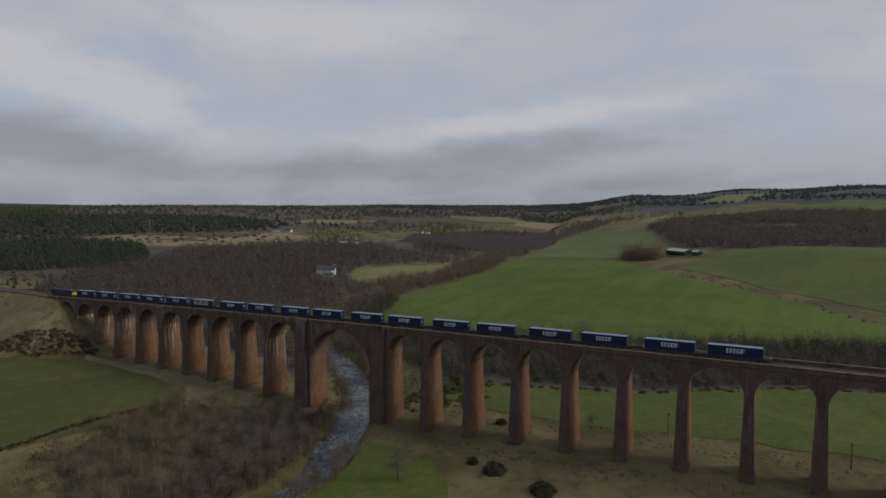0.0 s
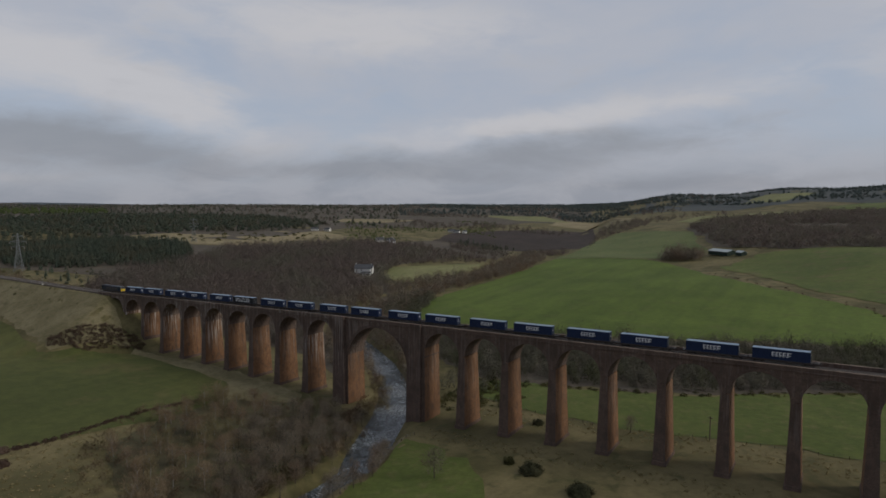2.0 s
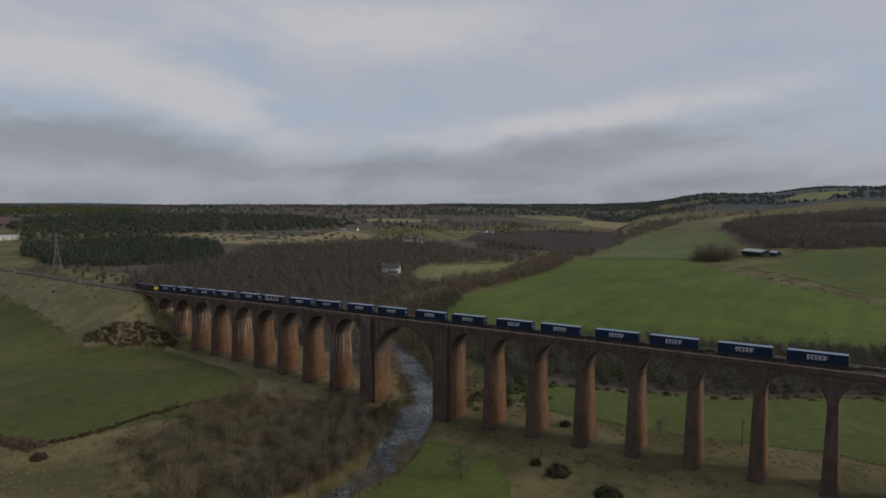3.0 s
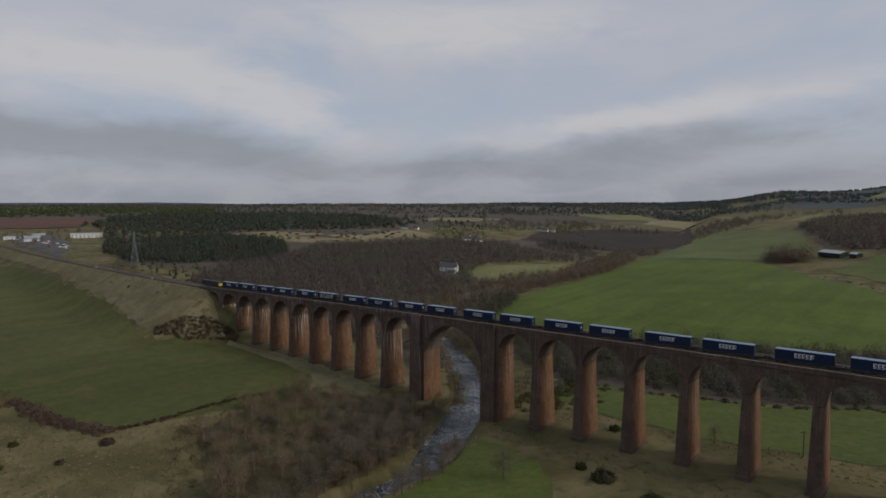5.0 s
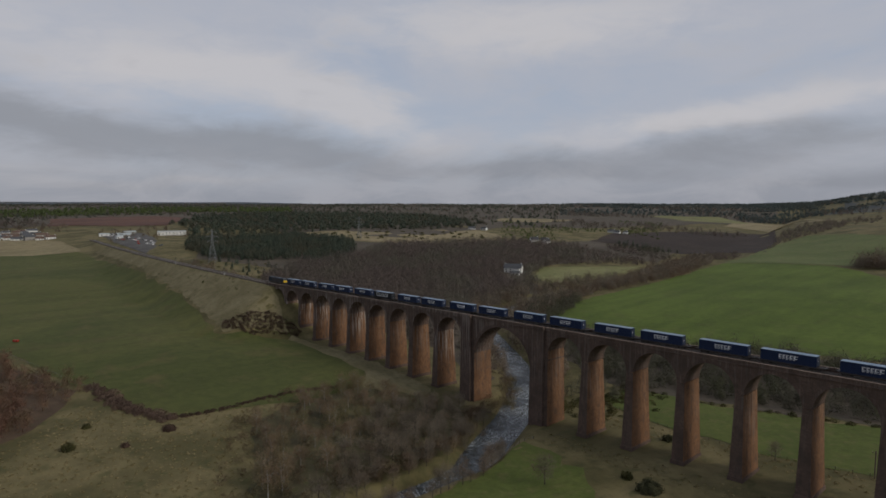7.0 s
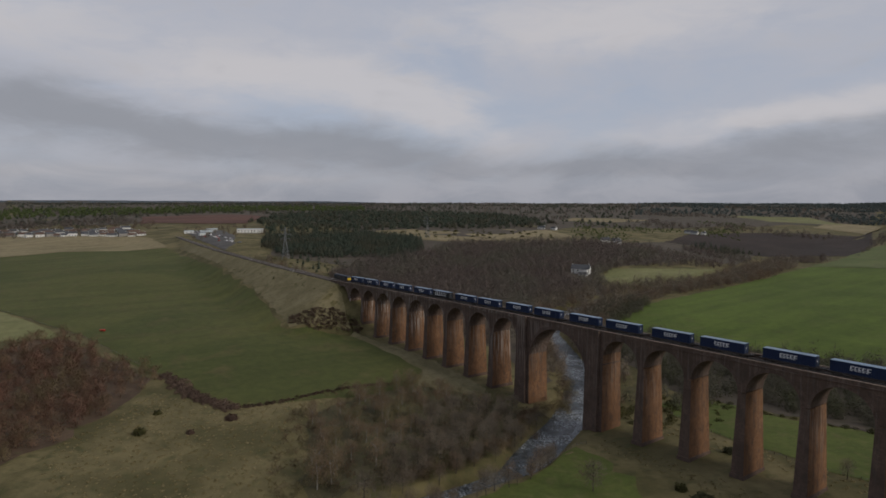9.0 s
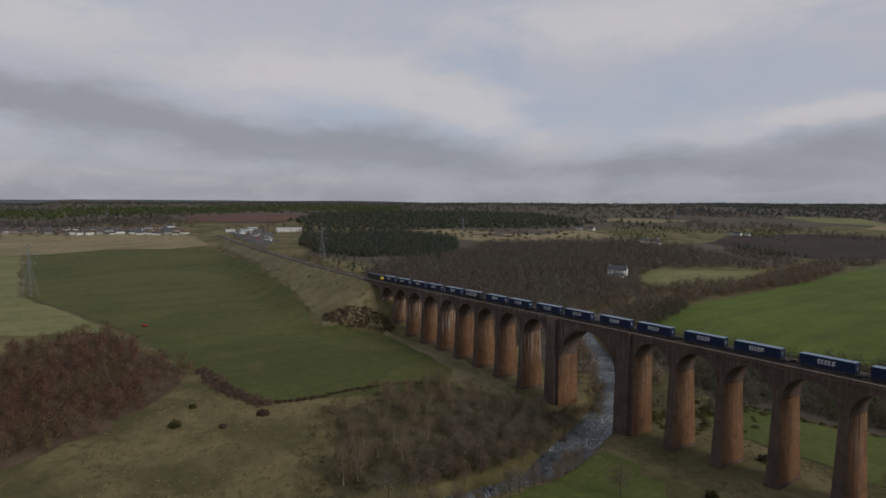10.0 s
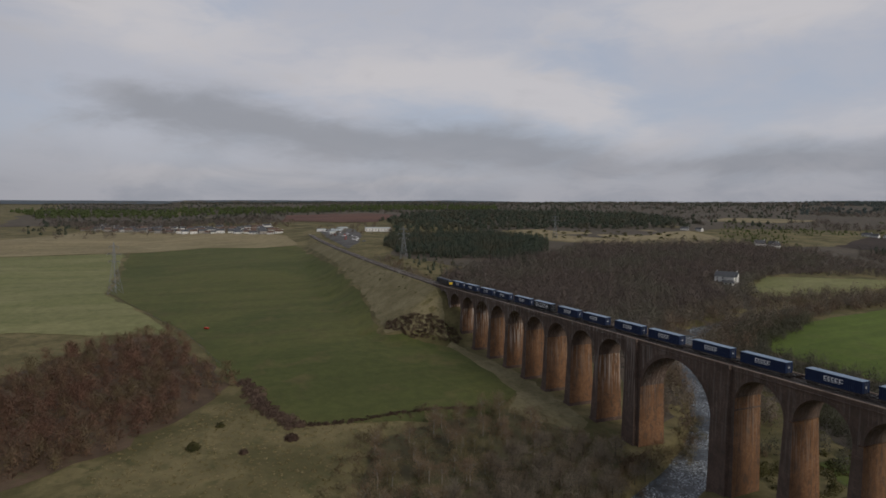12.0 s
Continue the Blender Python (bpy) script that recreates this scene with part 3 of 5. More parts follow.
GREEN = [(-118, 150), (-140, 170), (-155, 215), (-160, 272), (-163, 375), (-178, 509), (-187, 574), (-133, 596), (-70, 589), (-8, 510), (42, 430), (94, 371), (148, 309),
         (182, 243), (260, 190), (255, 150), (178, 200), (107, 188), (30, 165), (-50, 142)]
HILL = [(25, 512), (54, 588), (106, 607), (214, 560), (420, 420), (420, 200), (290, 200), (205, 262), (160, 325), (104, 392)]
PLOUGH = [(-402, 700), (-459, 690), (-532, 883), (-480, 1180), (-390, 1300), (-280, 1010), (-205, 760), (-300, 690)]
LEFT = [(-421, -199), (-254, -142), (-146, -119), (-95, -105), (-86, -70), (-80, -34), (-100, -13), (-178, -12), (-208, -40), (-254, -34),
        (-330, -24), (-467, -12), (-747, -4), (-796, -123), (-760, -213)]
draped("pasture", GREEN, TURF, "bright green spring grass field above the river trees", seed=2)
draped("hill_pasture", HILL, TURF_HILL, "sloping hill pasture with brown bracken and worn banks", seed=3)
draped("meadow", [(-133, 601), (-188, 581), (-202, 690), (-225, 800), (-250, 920), (-240, 1040), (-160, 1000), (-70, 900), (-45, 760), (-12, 660), (-20, 600), (-71, 598)], TURF_VALLEY, "rough green pasture below the far woods", seed=4, cell=16)
draped("pale_pasture", [(-306, 374), (-250, 500), (-232, 490), (-226, 440), (-222, 380), (-238, 302), (-272, 318)], TURF_PALE, "pale yellow-green pasture ringed by bare trees", seed=5)
draped("ploughed_field", PLOUGH, SOIL, "dark brown ploughed field", seed=6, cell=20)
draped("crop_field", LEFT, TURF_DULL, "dull green winter crop field beside the railway", seed=7, cell=12)
draped("stubble_field", [(-747, -2), (-904, 0), (-935, -12), (-993, -72), (-1089, -149), (-1136, -229), (-1190, -330), (-1000, -420), (-760, -380), (-764, -213), (-798, -121)], STRAW, "pale straw-coloured stubble field before the village", seed=8, cell=25)
draped("light_pasture", [(-424, -204), (-258, -147), (-300, -260), (-520, -420), (-755, -390), (-757, -219)], TURF_PALE, "light green pasture behind the russet wood", seed=9, cell=14)
draped("heath", [(-770, 300), (-640, 322), (-555, 385), (-490, 462), (-500, 525), (-570, 600), (-680, 640), (-760, 460)], STRAW, "pale straw grassland with dark gorse", seed=10, cell=14)
draped("river_meadow", [(18, -78), (14, -62), (12.5, -46), (7, -30), (4, -18), (22, -20), (36, -27), (47, -38), (60, -58), (44, -84)], MEADOW, "small green meadow on the river bank", seed=11, cell=5)
draped("back_meadow", [(-6, 40), (-2, 58), (50, 64), (85, 73), (138, 105), (230, 125), (260, 60), (160, 33), (100, 29), (62, 24), (30, 28)], MEADOW, "green meadow behind the viaduct piers", seed=12, cell=6)
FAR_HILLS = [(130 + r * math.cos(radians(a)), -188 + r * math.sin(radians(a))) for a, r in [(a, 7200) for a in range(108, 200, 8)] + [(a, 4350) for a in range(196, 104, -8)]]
draped("far_hills", FAR_HILLS, HEATH_FAR, "far heather hills along the skyline with blue-grey haze in their colour", "hills", 1.5, 150, 20, 30)
CLEARINGS = [[(-1170, 29), (-1072, 129), (-1064, 204), (-1347, 356), (-1640, 275), (-1500, 90)], [(-430, 1380), (-560, 1420), (-640, 1700), (-500, 1760), (-330, 1500)],
             [(-60, 1150), (-180, 1250), (-160, 1500), (20, 1560), (90, 1300)], [(180, 1500), (90, 1700), (260, 1900), (480, 1750), (460, 1520)],
             [(-900, 900), (-780, 960), (-840, 1180), (-1000, 1060)], [(-700, 1500), (-580, 1660), (-760, 1850), (-900, 1640)], [(-20, 2000), (-160, 2050), (-120, 2500), (60, 2450)]]
draped("moor", CLEARINGS[0], HEATH, "red-brown felled moorland before the forest", seed=13, cell=40, lift=0.9)
draped("clearing", CLEARINGS[4], STRAW, "pale grass clearing in the far forest", seed=26, cell=40, lift=0.9)
draped("clearing", CLEARINGS[5], TURF_PALE, "pale pasture clearing in the far forest", seed=27, cell=40, lift=0.9)
draped("clearing", CLEARINGS[6], TURF_PALE, "pale pasture below the far ridge", seed=28, cell=40, lift=0.9)
draped("goods_yard", [(-640, 44), (-790, 46), (-935, 62), (-940, 118), (-819, 108), (-700, 76)], YARD, "dark grey goods yard beside the railway", "yard", seed=29, cell=12, lift=0.3)
draped("far_stubble", CLEARINGS[1], STRAW, "far pale stubble field along the valley", seed=14, cell=40, lift=0.5)
draped("far_pasture", CLEARINGS[2], TURF_PALE, "far pale hillside pasture", seed=15, cell=40, lift=0.5)
draped("far_hill_pasture", CLEARINGS[3], TURF_HILL, "far green hillside pasture under the ridge", seed=16, cell=40, lift=0.5)
PLATEAU = [(130 + r * math.cos(radians(a)), -188 + r * math.sin(radians(a))) for a, r in [(a, 4900) for a in range(108, 196, 8)] + [(192, 1560), (178, 1480), (170, 1330), (164, 1420), (158, 1330), (150, 1000), (140, 960), (132, 1250), (124, 1350), (116, 1700), (110, 2100)]]
draped("forest_floor", PLATEAU, FLOOR, "dark forest floor of the wooded plateau", "forest floor", 0.25, 75, 9, 17)
draped("forest_floor", [(48, 640), (90, 604), (130, 607), (214, 570), (420, 480), (760, 560), (700, 1450), (100, 1560), (-110, 1290), (-110, 1000), (-40, 800), (-10, 680)], FLOOR, "dark floor of the hillside wood", "forest floor", 0.25, 30, 4, 18)
RIDGE = [(130 + r * math.cos(radians(a)), -188 + r * math.sin(radians(a))) for a, r in [(a, 4900) for a in range(62, 110, 8)] + [(106, 2100), (98, 1900), (92, 2150), (84, 1900), (76, 2100), (66, 1800)]]
draped("ridge_moor", RIDGE, HEATH_DARK, "dark heather and forest on the far ridge, tinted with blue haze", "moor", 0.25, 75, 9, 19)
draped("forest_floor", [(-52, 20), (-110, 46), (-235, 45), (-370, 60), (-430, 110), (-560, 75), (-740, 150), (-740, 290), (-610, 330), (-540, 395), (-500, 470), (-470, 600), (-460, 690), (-310, 690), (-262, 555), (-310, 545), (-312, 380), (-272, 302), (-226, 282), (-210, 265), (-176, 170), (-128, 104), (-92, 70), (-62, 42)], FLOOR, "brown leaf-strewn floor of the valley woods", "woodland floor", 0.03, 9, 1, 20)
draped("forest_floor", [(-78, -186), (-92, -166), (-120, -142), (-150, -125), (-250, -149), (-262, -165), (-225, -205), (-120, -260), (-70, -240)], FLOOR_RED, "russet bracken floor under the trees", "woodland floor", 0.05, 7, 1.5, 21)
draped("forest_floor", [(-14, 62), (-38, 74), (-74, 96), (-108, 128), (-114, 146), (-84, 144), (-50, 140), (30, 162), (40, 160), (110, 184), (180, 197), (262, 148), (228, 126), (138, 107), (85, 75), (50, 66), (10, 62)], FLOOR, "dark floor of the thorn wood behind the viaduct", "woodland floor", 0.05, 7, 1.5, 22)
draped("forest_floor", [(-32, -8), (-50, -12), (-86, -28), (-82, -58), (-70, -84), (-38, -98), (-10, -112), (-9, -88), (-8, -62), (-9, -46), (-18, -27)], SCRUB_FLOOR, "mossy grass and leaf litter under the river thicket", "woodland floor", 0.05, 5, 1.5, 23)
draped("embankment_grass", [(-184, -9), (-208, -38), (-254, -32), (-330, -22), (-467, -9), (-700, 4), (-700, 15), (-467, 3.5), (-330, -0.6), (-226, -1.2), (-205, -4)], ROUGH_TAN, "pale rough grass on the railway embankment", "embankment", 0.06, 5, 0.8, 24)
draped("verge_grass", [(-98, -14), (-178, -13), (-182, -8), (-150, -2), (-110, 2), (-62, -4), (-56, -12), (-80, -28)], ROUGH_TAN, "strip of pale rough grass along the piers", "verge", 0.06, 5, 1.2, 25)

# ---- viaduct ----
PITCH, CLEAR, DEPTH = 17.7, 15.24, 9.6
THICK = PITCH - CLEAR
FIRST_R, FIRST_L = -0.1, -46.7                    # outer faces of the two king piers
MAIN_L, MAIN_R = -38.8, -8.2                      # the wide river span


def span_mesh(viaduct, xa, xb, pa, pb, drop):
    """The masonry over one arch, from the middle of one pier to the middle of the next."""
    r = (xb - xa) / 2
    mid = (xa + xb) / 2
    crown = float(coping_z(mid)) - drop
    spring = crown - r
    n = 22
    low = [(pa, spring), (xa, spring)]
    low += [(mid - r * math.cos(math.pi * i / n), spring + r * math.sin(math.pi * i / n)) for i in range(1, n)]
    low += [(xb, spring), (pb, spring)]
    v, f = [], []
    for x, z in low:
        top = float(coping_z(x)) - 1.25
        v += [(x, 0, z), (x, DEPTH, z), (x, 0, top), (x, DEPTH, top)]
    for i in range(len(low) - 1):
        a, b = 4 * i, 4 * i + 4
        f += [(a, b, b + 2, a + 2), (a + 1, a + 3, b + 3, b + 1), (a, a + 1, b + 1, b), (a + 2, b + 2, b + 3, a + 3)]
    f += [(0, 2, 3, 1), (4 * len(low) - 4, 4 * len(low) - 3, 4 * len(low) - 1, 4 * len(low) - 2)]
    mesh_object("arch_span", v, f, STONE_TOP, viaduct)
    for y0, y1 in ((-0.09, 0.35), (DEPTH - 0.35, DEPTH + 0.09)):
        v, f = [], []
        deep = 0.75 if r < 10 else 1.15
        for i in range(n + 1):
            c, s = math.cos(math.pi * i / n), math.sin(math.pi * i / n)
            for rr in (r - 0.03, r + deep):
                v += [(mid - rr * c, y0, spring + rr * s), (mid - rr * c, y1, spring + rr * s)]
        for i in range(n):
            a, b = 4 * i, 4 * i + 4
            f += [(a, b, b + 2, a + 2), (a + 1, a + 3, b + 3, b + 1), (a, a + 1, b + 1, b), (a + 2, b + 2, b + 3, a + 3)]
        mesh_object("arch_ring", v, f, STONE_TOP, viaduct, "ring of dressed red sandstone voussoirs")
    return spring


def wall_top(viaduct, pa, pb):
    """String course, parapets and coping over one span, in straight lengths."""
    za, zb = float(coping_z(pa)), float(coping_z(pb))

    def run(name, y0, y1, low, high, mat, label=""):
        k = Kit()
        k.hexa([(pa, y0, za + low), (pb, y0, zb + low), (pb, y1, zb + low), (pa, y1, za + low),
                (pa, y0, za + high), (pb, y0, zb + high), (pb, y1, zb + high), (pa, y1, za + high)])
        k.make(name, mat, viaduct, label)
    for front in (True, False):
        def side(a, b):
            return (a, b) if front else (DEPTH - b, DEPTH - a)
        run("string_course", *side(-0.28, 0.4), -1.42, -1.16, STONE_TOP, "projecting dressed stone string course")
        run("parapet", *side(-0.02, 0.42), -1.16, -0.18, STONE_TOP)
        run("coping", *side(-0.10, 0.50), -0.18, 0.0, COPING, "worn pale coping stones")


def weathered_shaded_ends(ob):
    """The elevation faces take a greyer stone: some lichen and soot, and their shade put into the colour; the faces
    inside the arches keep the red stone.
    """
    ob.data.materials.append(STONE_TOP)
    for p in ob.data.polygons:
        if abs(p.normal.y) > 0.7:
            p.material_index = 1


def pier_mesh(viaduct, x0, x1, spring, flare=0.85, front=1.2):
    ground_z = float(min(land(x0, 0), land(x1, 0), land(x0, DEPTH), land(x1, DEPTH))) - 0.8
    tall = (spring - ground_z) / 30.0
    g, h = flare * tall, front * tall
    k = Kit()
    k.taper((x0 - g, x1 + g, -h, DEPTH + h), ground_z, (x0, x1, 0.02, DEPTH - 0.02), spring)
    pier = k.make("pier", STONE, viaduct)
    weathered_shaded_ends(pier)
    if tall > 0.25:
        top = ground_z + 2.1
        Kit().taper((x0 - g - 0.3, x1 + g + 0.3, -h - 0.3, DEPTH + h + 0.3), ground_z, (x0 - g - 0.16, x1 + g + 0.16, -h - 0.16, DEPTH + h + 0.16), top).make("plinth", STONE_TOP, pier)
    return pier


def king_pier(viaduct, x0, x1, spring):
    ground_z = float(min(land(x0, 0), land(x1, 0), land(x0, DEPTH), land(x1, DEPTH))) - 1.2
    top = float(coping_z((x0 + x1) / 2))
    k = Kit()
    k.taper((x0 - 0.5, x1 + 0.5, -0.6, DEPTH + 0.6), ground_z, (x0, x1, 0.02, DEPTH - 0.02), top - 1.3)
    pier = k.make("king_pier", STONE, viaduct, "broad sandstone river pier with projecting pilasters")
    weathered_shaded_ends(pier)
    for front in (True, False):
        a, b, c = (-2.0, -1.1, 0.3) if front else (DEPTH + 2.0, DEPTH + 1.1, DEPTH - 0.3)
        y0, y1, y2 = a, b, c
        Kit().taper((x0 + 0.9, x1 - 0.9, min(y0, y2), max(y0, y2)), ground_z, (x0 + 1.3, x1 - 1.3, min(y1, y2), max(y1, y2)), top - 1.1).make("pilaster", STONE_TOP, pier)
        Kit().box(x0 + 1.0, x1 - 1.0, min(y1, y2) - 0.15, max(y1, y2) + 0.15, top - 1.1, top - 0.75).make("pilaster_cap", STONE_TOP, pier)
        Kit().box(x0 + 1.3, x1 - 1.3, min(y1, y2), max(y1, y2), top - 0.75, top + 0.15).make("refuge_wall", STONE_TOP, pier)
    for z, grow in ((top - 12.5, 0.22),):
        Kit().box(x0 - grow, x1 + grow, -grow, DEPTH + grow, z, z + 0.5).make("band_course", STONE_TOP, pier)
    return pier


COPING = sandstone("pale_coping_stone", (0.235, 0.175, 0.135), (0.300, 0.225, 0.175), 0.3)


def build_viaduct():
    viaduct = empty("viaduct", 0, 0, 0)
    tagged(viaduct, "long red sandstone railway viaduct of tall tapered piers and round arches", "viaduct")
    # river span
    s = span_mesh(viaduct, MAIN_L, MAIN_R, MAIN_L - 0.3, MAIN_R + 0.3, 3.1)
    wall_top(viaduct, MAIN_L - 4, MAIN_R + 4)
    king_pier(viaduct, MAIN_R, FIRST_R, s)
    king_pier(viaduct, FIRST_L, MAIN_L, s)
    for i in range(18):
        xa = FIRST_R + PITCH * i
        xb = xa + CLEAR
        pa = xa - (0.3 if i == 0 else THICK / 2)
        s = span_mesh(viaduct, xa, xb, pa, xb + THICK / 2, 2.55)
        wall_top(viaduct, xa - (4.1 if i == 0 else THICK / 2), xb + THICK / 2)
        if i < 17:
            pier_mesh(viaduct, xb, xb + THICK, s + 0.02)
    for i in range(10):
        xb = FIRST_L - PITCH * i
        xa = xb - CLEAR
        pb = xb + (0.3 if i == 0 else THICK / 2)
        s = span_mesh(viaduct, xa, xb, xa - THICK / 2, pb, 2.55)
        wall_top(viaduct, xa - THICK / 2, xb + (3.9 if i == 0 else THICK / 2))
        if i < 9:
            pier_mesh(viaduct, xa - THICK, xa, s + 0.02)
    # abutments
    for x0, x1 in ((-232, FIRST_L - PITCH * 9 - CLEAR - 0.02), (FIRST_R + PITCH * 17 + CLEAR + 0.02, 336)):
        top = float(coping_z(x0 if x0 < 0 else x1))
        Kit().box(x0, x1, 0.05, DEPTH - 0.05, 8, top - 1.3).make("abutment", STONE_TOP, viaduct)
        for y0, y1 in ((0, 0.45), (DEPTH - 0.45, DEPTH)):
            Kit().box(x0, x1, y0, y1, top - 1.5, top - 0.05).make("wing_wall", STONE_TOP, viaduct)


build_viaduct()

# ---- railway ----
TRACKS = (2.35, 6.1)


def rail_z(x):
    return float(coping_z(max(x, -224))) - 0.72


def strip(name, stations, section, mat, label, category, kind="structure"):
    """Sweeps an (offset, height) section along the line of the railway."""
    v, f, n = [], [], len(section)
    for i, x in enumerate(stations):
        y = float(track_y(x)) - 4.3
        v += [(x, y + o, rail_z(x) + h) for o, h in section]
        if i:
            f += [(n * (i - 1) + j, n * (i - 1) + (j + 1) % n, n * i + (j + 1) % n, n * i + j) for j in range(n)]
    ob = mesh_object(name, v, f, mat)
    return tagged(ob, label, category, "", kind)


LINE = [x for x in range(-900, -230, 15)] + [x for x in range(-230, 337, 9)]
strip("track_bed", LINE, [(0.5, -1.2), (8.1, -1.2), (8.1, -0.42), (7.6, -0.22), (4.9, -0.22), (4.25, -0.36), (3.6, -0.22), (1.0, -0.22), (0.5, -0.42)], BALLAST,
      "brown stone ballast of a double track railway", "track bed")
for c in TRACKS:
    for o in (-0.72, 0.72):
        strip("rail", LINE, [(c + o - 0.05, -0.16), (c + o + 0.05, -0.16), (c + o + 0.05, 0.0), (c + o - 0.05, 0.0)], RAIL, "worn steel running rail", "rail")
strip("cable_trough", [x for x in LINE if x > -232], [(0.62, -0.4), (0.95, -0.4), (0.95, -0.1), (0.62, -0.1)], CONCRETE, "pale concrete cable trough beside the track", "cable trough")


def build_sleepers():
    k = Kit()
    x = -420.0
    while x < 170:
        for c in TRACKS:
            y = float(track_y(x)) - 4.3 + c
            z = rail_z(x)
            k.box(x - 0.13, x + 0.13, y - 1.25, y + 1.25, z - 0.3, z - 0.15)
        x += 0.72
    tagged(k.make("sleepers", SLEEPER), "weathered concrete sleepers under both tracks", "sleepers", "", "stuff")


build_sleepers()

# ---- freight train ----


def bogie(parent, x, half=1.0):
    b = Kit().box(x - half - 0.5, x + half + 0.5, -1.0, -0.85, 0.35, 0.62).box(x - half - 0.5, x + half + 0.5, 0.85, 1.0, 0.35, 0.62).box(x - 0.2, x + 0.2, -1.0, 1.0, 0.4, 0.6).make("bogie", STEEL, parent)
    for dx in (-half, half):
        Kit().disc((x + dx, -0.75, 0.45), 0.44, 0.07).disc((x + dx, 0.75, 0.45), 0.44, 0.07).bar((x + dx, -0.7, 0.45), (x + dx, 0.7, 0.45), 0.14).make("wheelset", STEEL, b)


def flat_wagon():
    w = empty("container_wagon", 0, 0, 0)
    tagged(w, "low dark steel flat wagon carrying one long container", "wagon", "wagons of the train")
    Kit().box(-0.9, 16.6, -1.25, -0.95, 0.72, 1.0).box(-0.9, 16.6, 0.95, 1.25, 0.72, 1.0).box(-0.9, 16.6, -0.3, 0.3, 0.62, 0.98).box(-0.9, -0.5, -1.25, 1.25, 0.7, 1.0).box(16.2, 16.6, -1.25, 1.25, 0.7, 1.0).make("frame", STEEL, w)
    bogie(w, 1.6)
    bogie(w, 14.1)
    for x in (-1.3, 16.6):
        Kit().box(x, x + 0.4, -0.95, -0.65, 0.8, 1.1).box(x, x + 0.4, 0.65, 0.95, 0.8, 1.1).make("buffer", STEEL, w)
    return w


def container(mat, roof, label, lettering):
    c = empty("container", 0, 0, 0)
    tagged(c, label, "container", "containers on the train")
    L = 14.4
    rim, x = [(0.06, -1.21)], 0.3
    while x < L - 0.5:                                    # pressed ribs of the side panels
        rim += [(x, -1.21), (x + 0.05, -1.25), (x + 0.20, -1.25), (x + 0.25, -1.21)]
        x += 0.5
    rim.append((L - 0.06, -1.21))
    rim += [(px, -py) for px, py in reversed(rim)]
    n = len(rim)
    mesh_object("body", [(px, py, 0.04) for px, py in rim] + [(px, py, 2.86) for px, py in rim],
                [(i, (i + 1) % n, n + (i + 1) % n, n + i) for i in range(n)] + [tuple(range(n, 2 * n))], mat, c)
    Kit().box(0, L, -1.27, 1.27, 2.86, 2.96).make("roof", roof, c, "container roof with the sky's pale reflection in its colour")
    fr = Kit()
    for x0 in (0, L - 0.16):
        for y0 in (-1.27, 1.11):
            fr.box(x0, x0 + 0.16, y0, y0 + 0.16, 0, 2.86)
    fr.box(0, L, -1.27, -1.2, 0, 0.16).box(0, L, 1.2, 1.27, 0, 0.16)
    fr.make("corner_frame", mat, c)
    for y in (-0.6, 0.05):
        Kit().box(L, L + 0.05, y, y + 0.55, 0.15, 2.75).make("end_door", mat, c)
    for y in (-0.45, -0.2, 0.2, 0.45):
        Kit().bar((L + 0.08, y, 0.2), (L + 0.08, y, 2.7), 0.05).make("locking_rod", GALV, c)
    lettering(c)
    return c


def block_sign(c):
    """A white block mark of five letter-sized shapes over a broken line."""
    x = 4.9
    for w in (0.85, 0.72, 0.75, 0.9, 1.0):
        Kit().box(x, x + w * 0.36, -1.285, -1.262, 1.28, 2.2).box(x, x + w, -1.285, -1.262, 1.96, 2.2).box(x + w * 0.3, x + w * 0.95, -1.285, -1.262, 1.28, 1.46).make("sign_shape", WHITE, c, "white painted block of the maker's mark")
        x += w + 0.16
    x = 4.9
    for i in range(5):
        Kit().box(x, x + 0.62, -1.285, -1.262, 0.93, 1.1).make("sign_bar", WHITE, c, "white painted bar")
        x += 0.9
    Kit().box(14.46, 14.47, -0.3, 0.1, 1.25, 1.7).make("end_mark", WHITE, c, "small white mark on the end door")


def slogan(c):
    data = bpy.data.curves.new("slogan", "FONT")
    data.body, data.size, data.extrude = "LESS CO2 RAIL", 1.62, 0.012
    data.align_x = "CENTER"
    t = new("slogan", data)
    t.data.materials.append(WHITE)
    t.parent = c
    t.matrix_basis = pose(7.2, -1.275, 1.42, 90, 0, 0)
    x = 2.0
    for w in (1.4, 1.1, 2.3, 1.6, 2.0):
        Kit().box(x, x + w, -1.285, -1.262, 0.75, 1.1).make("sign_bar", WHITE, c, "white painted bar of unreadable small writing")
        x += w + 0.35


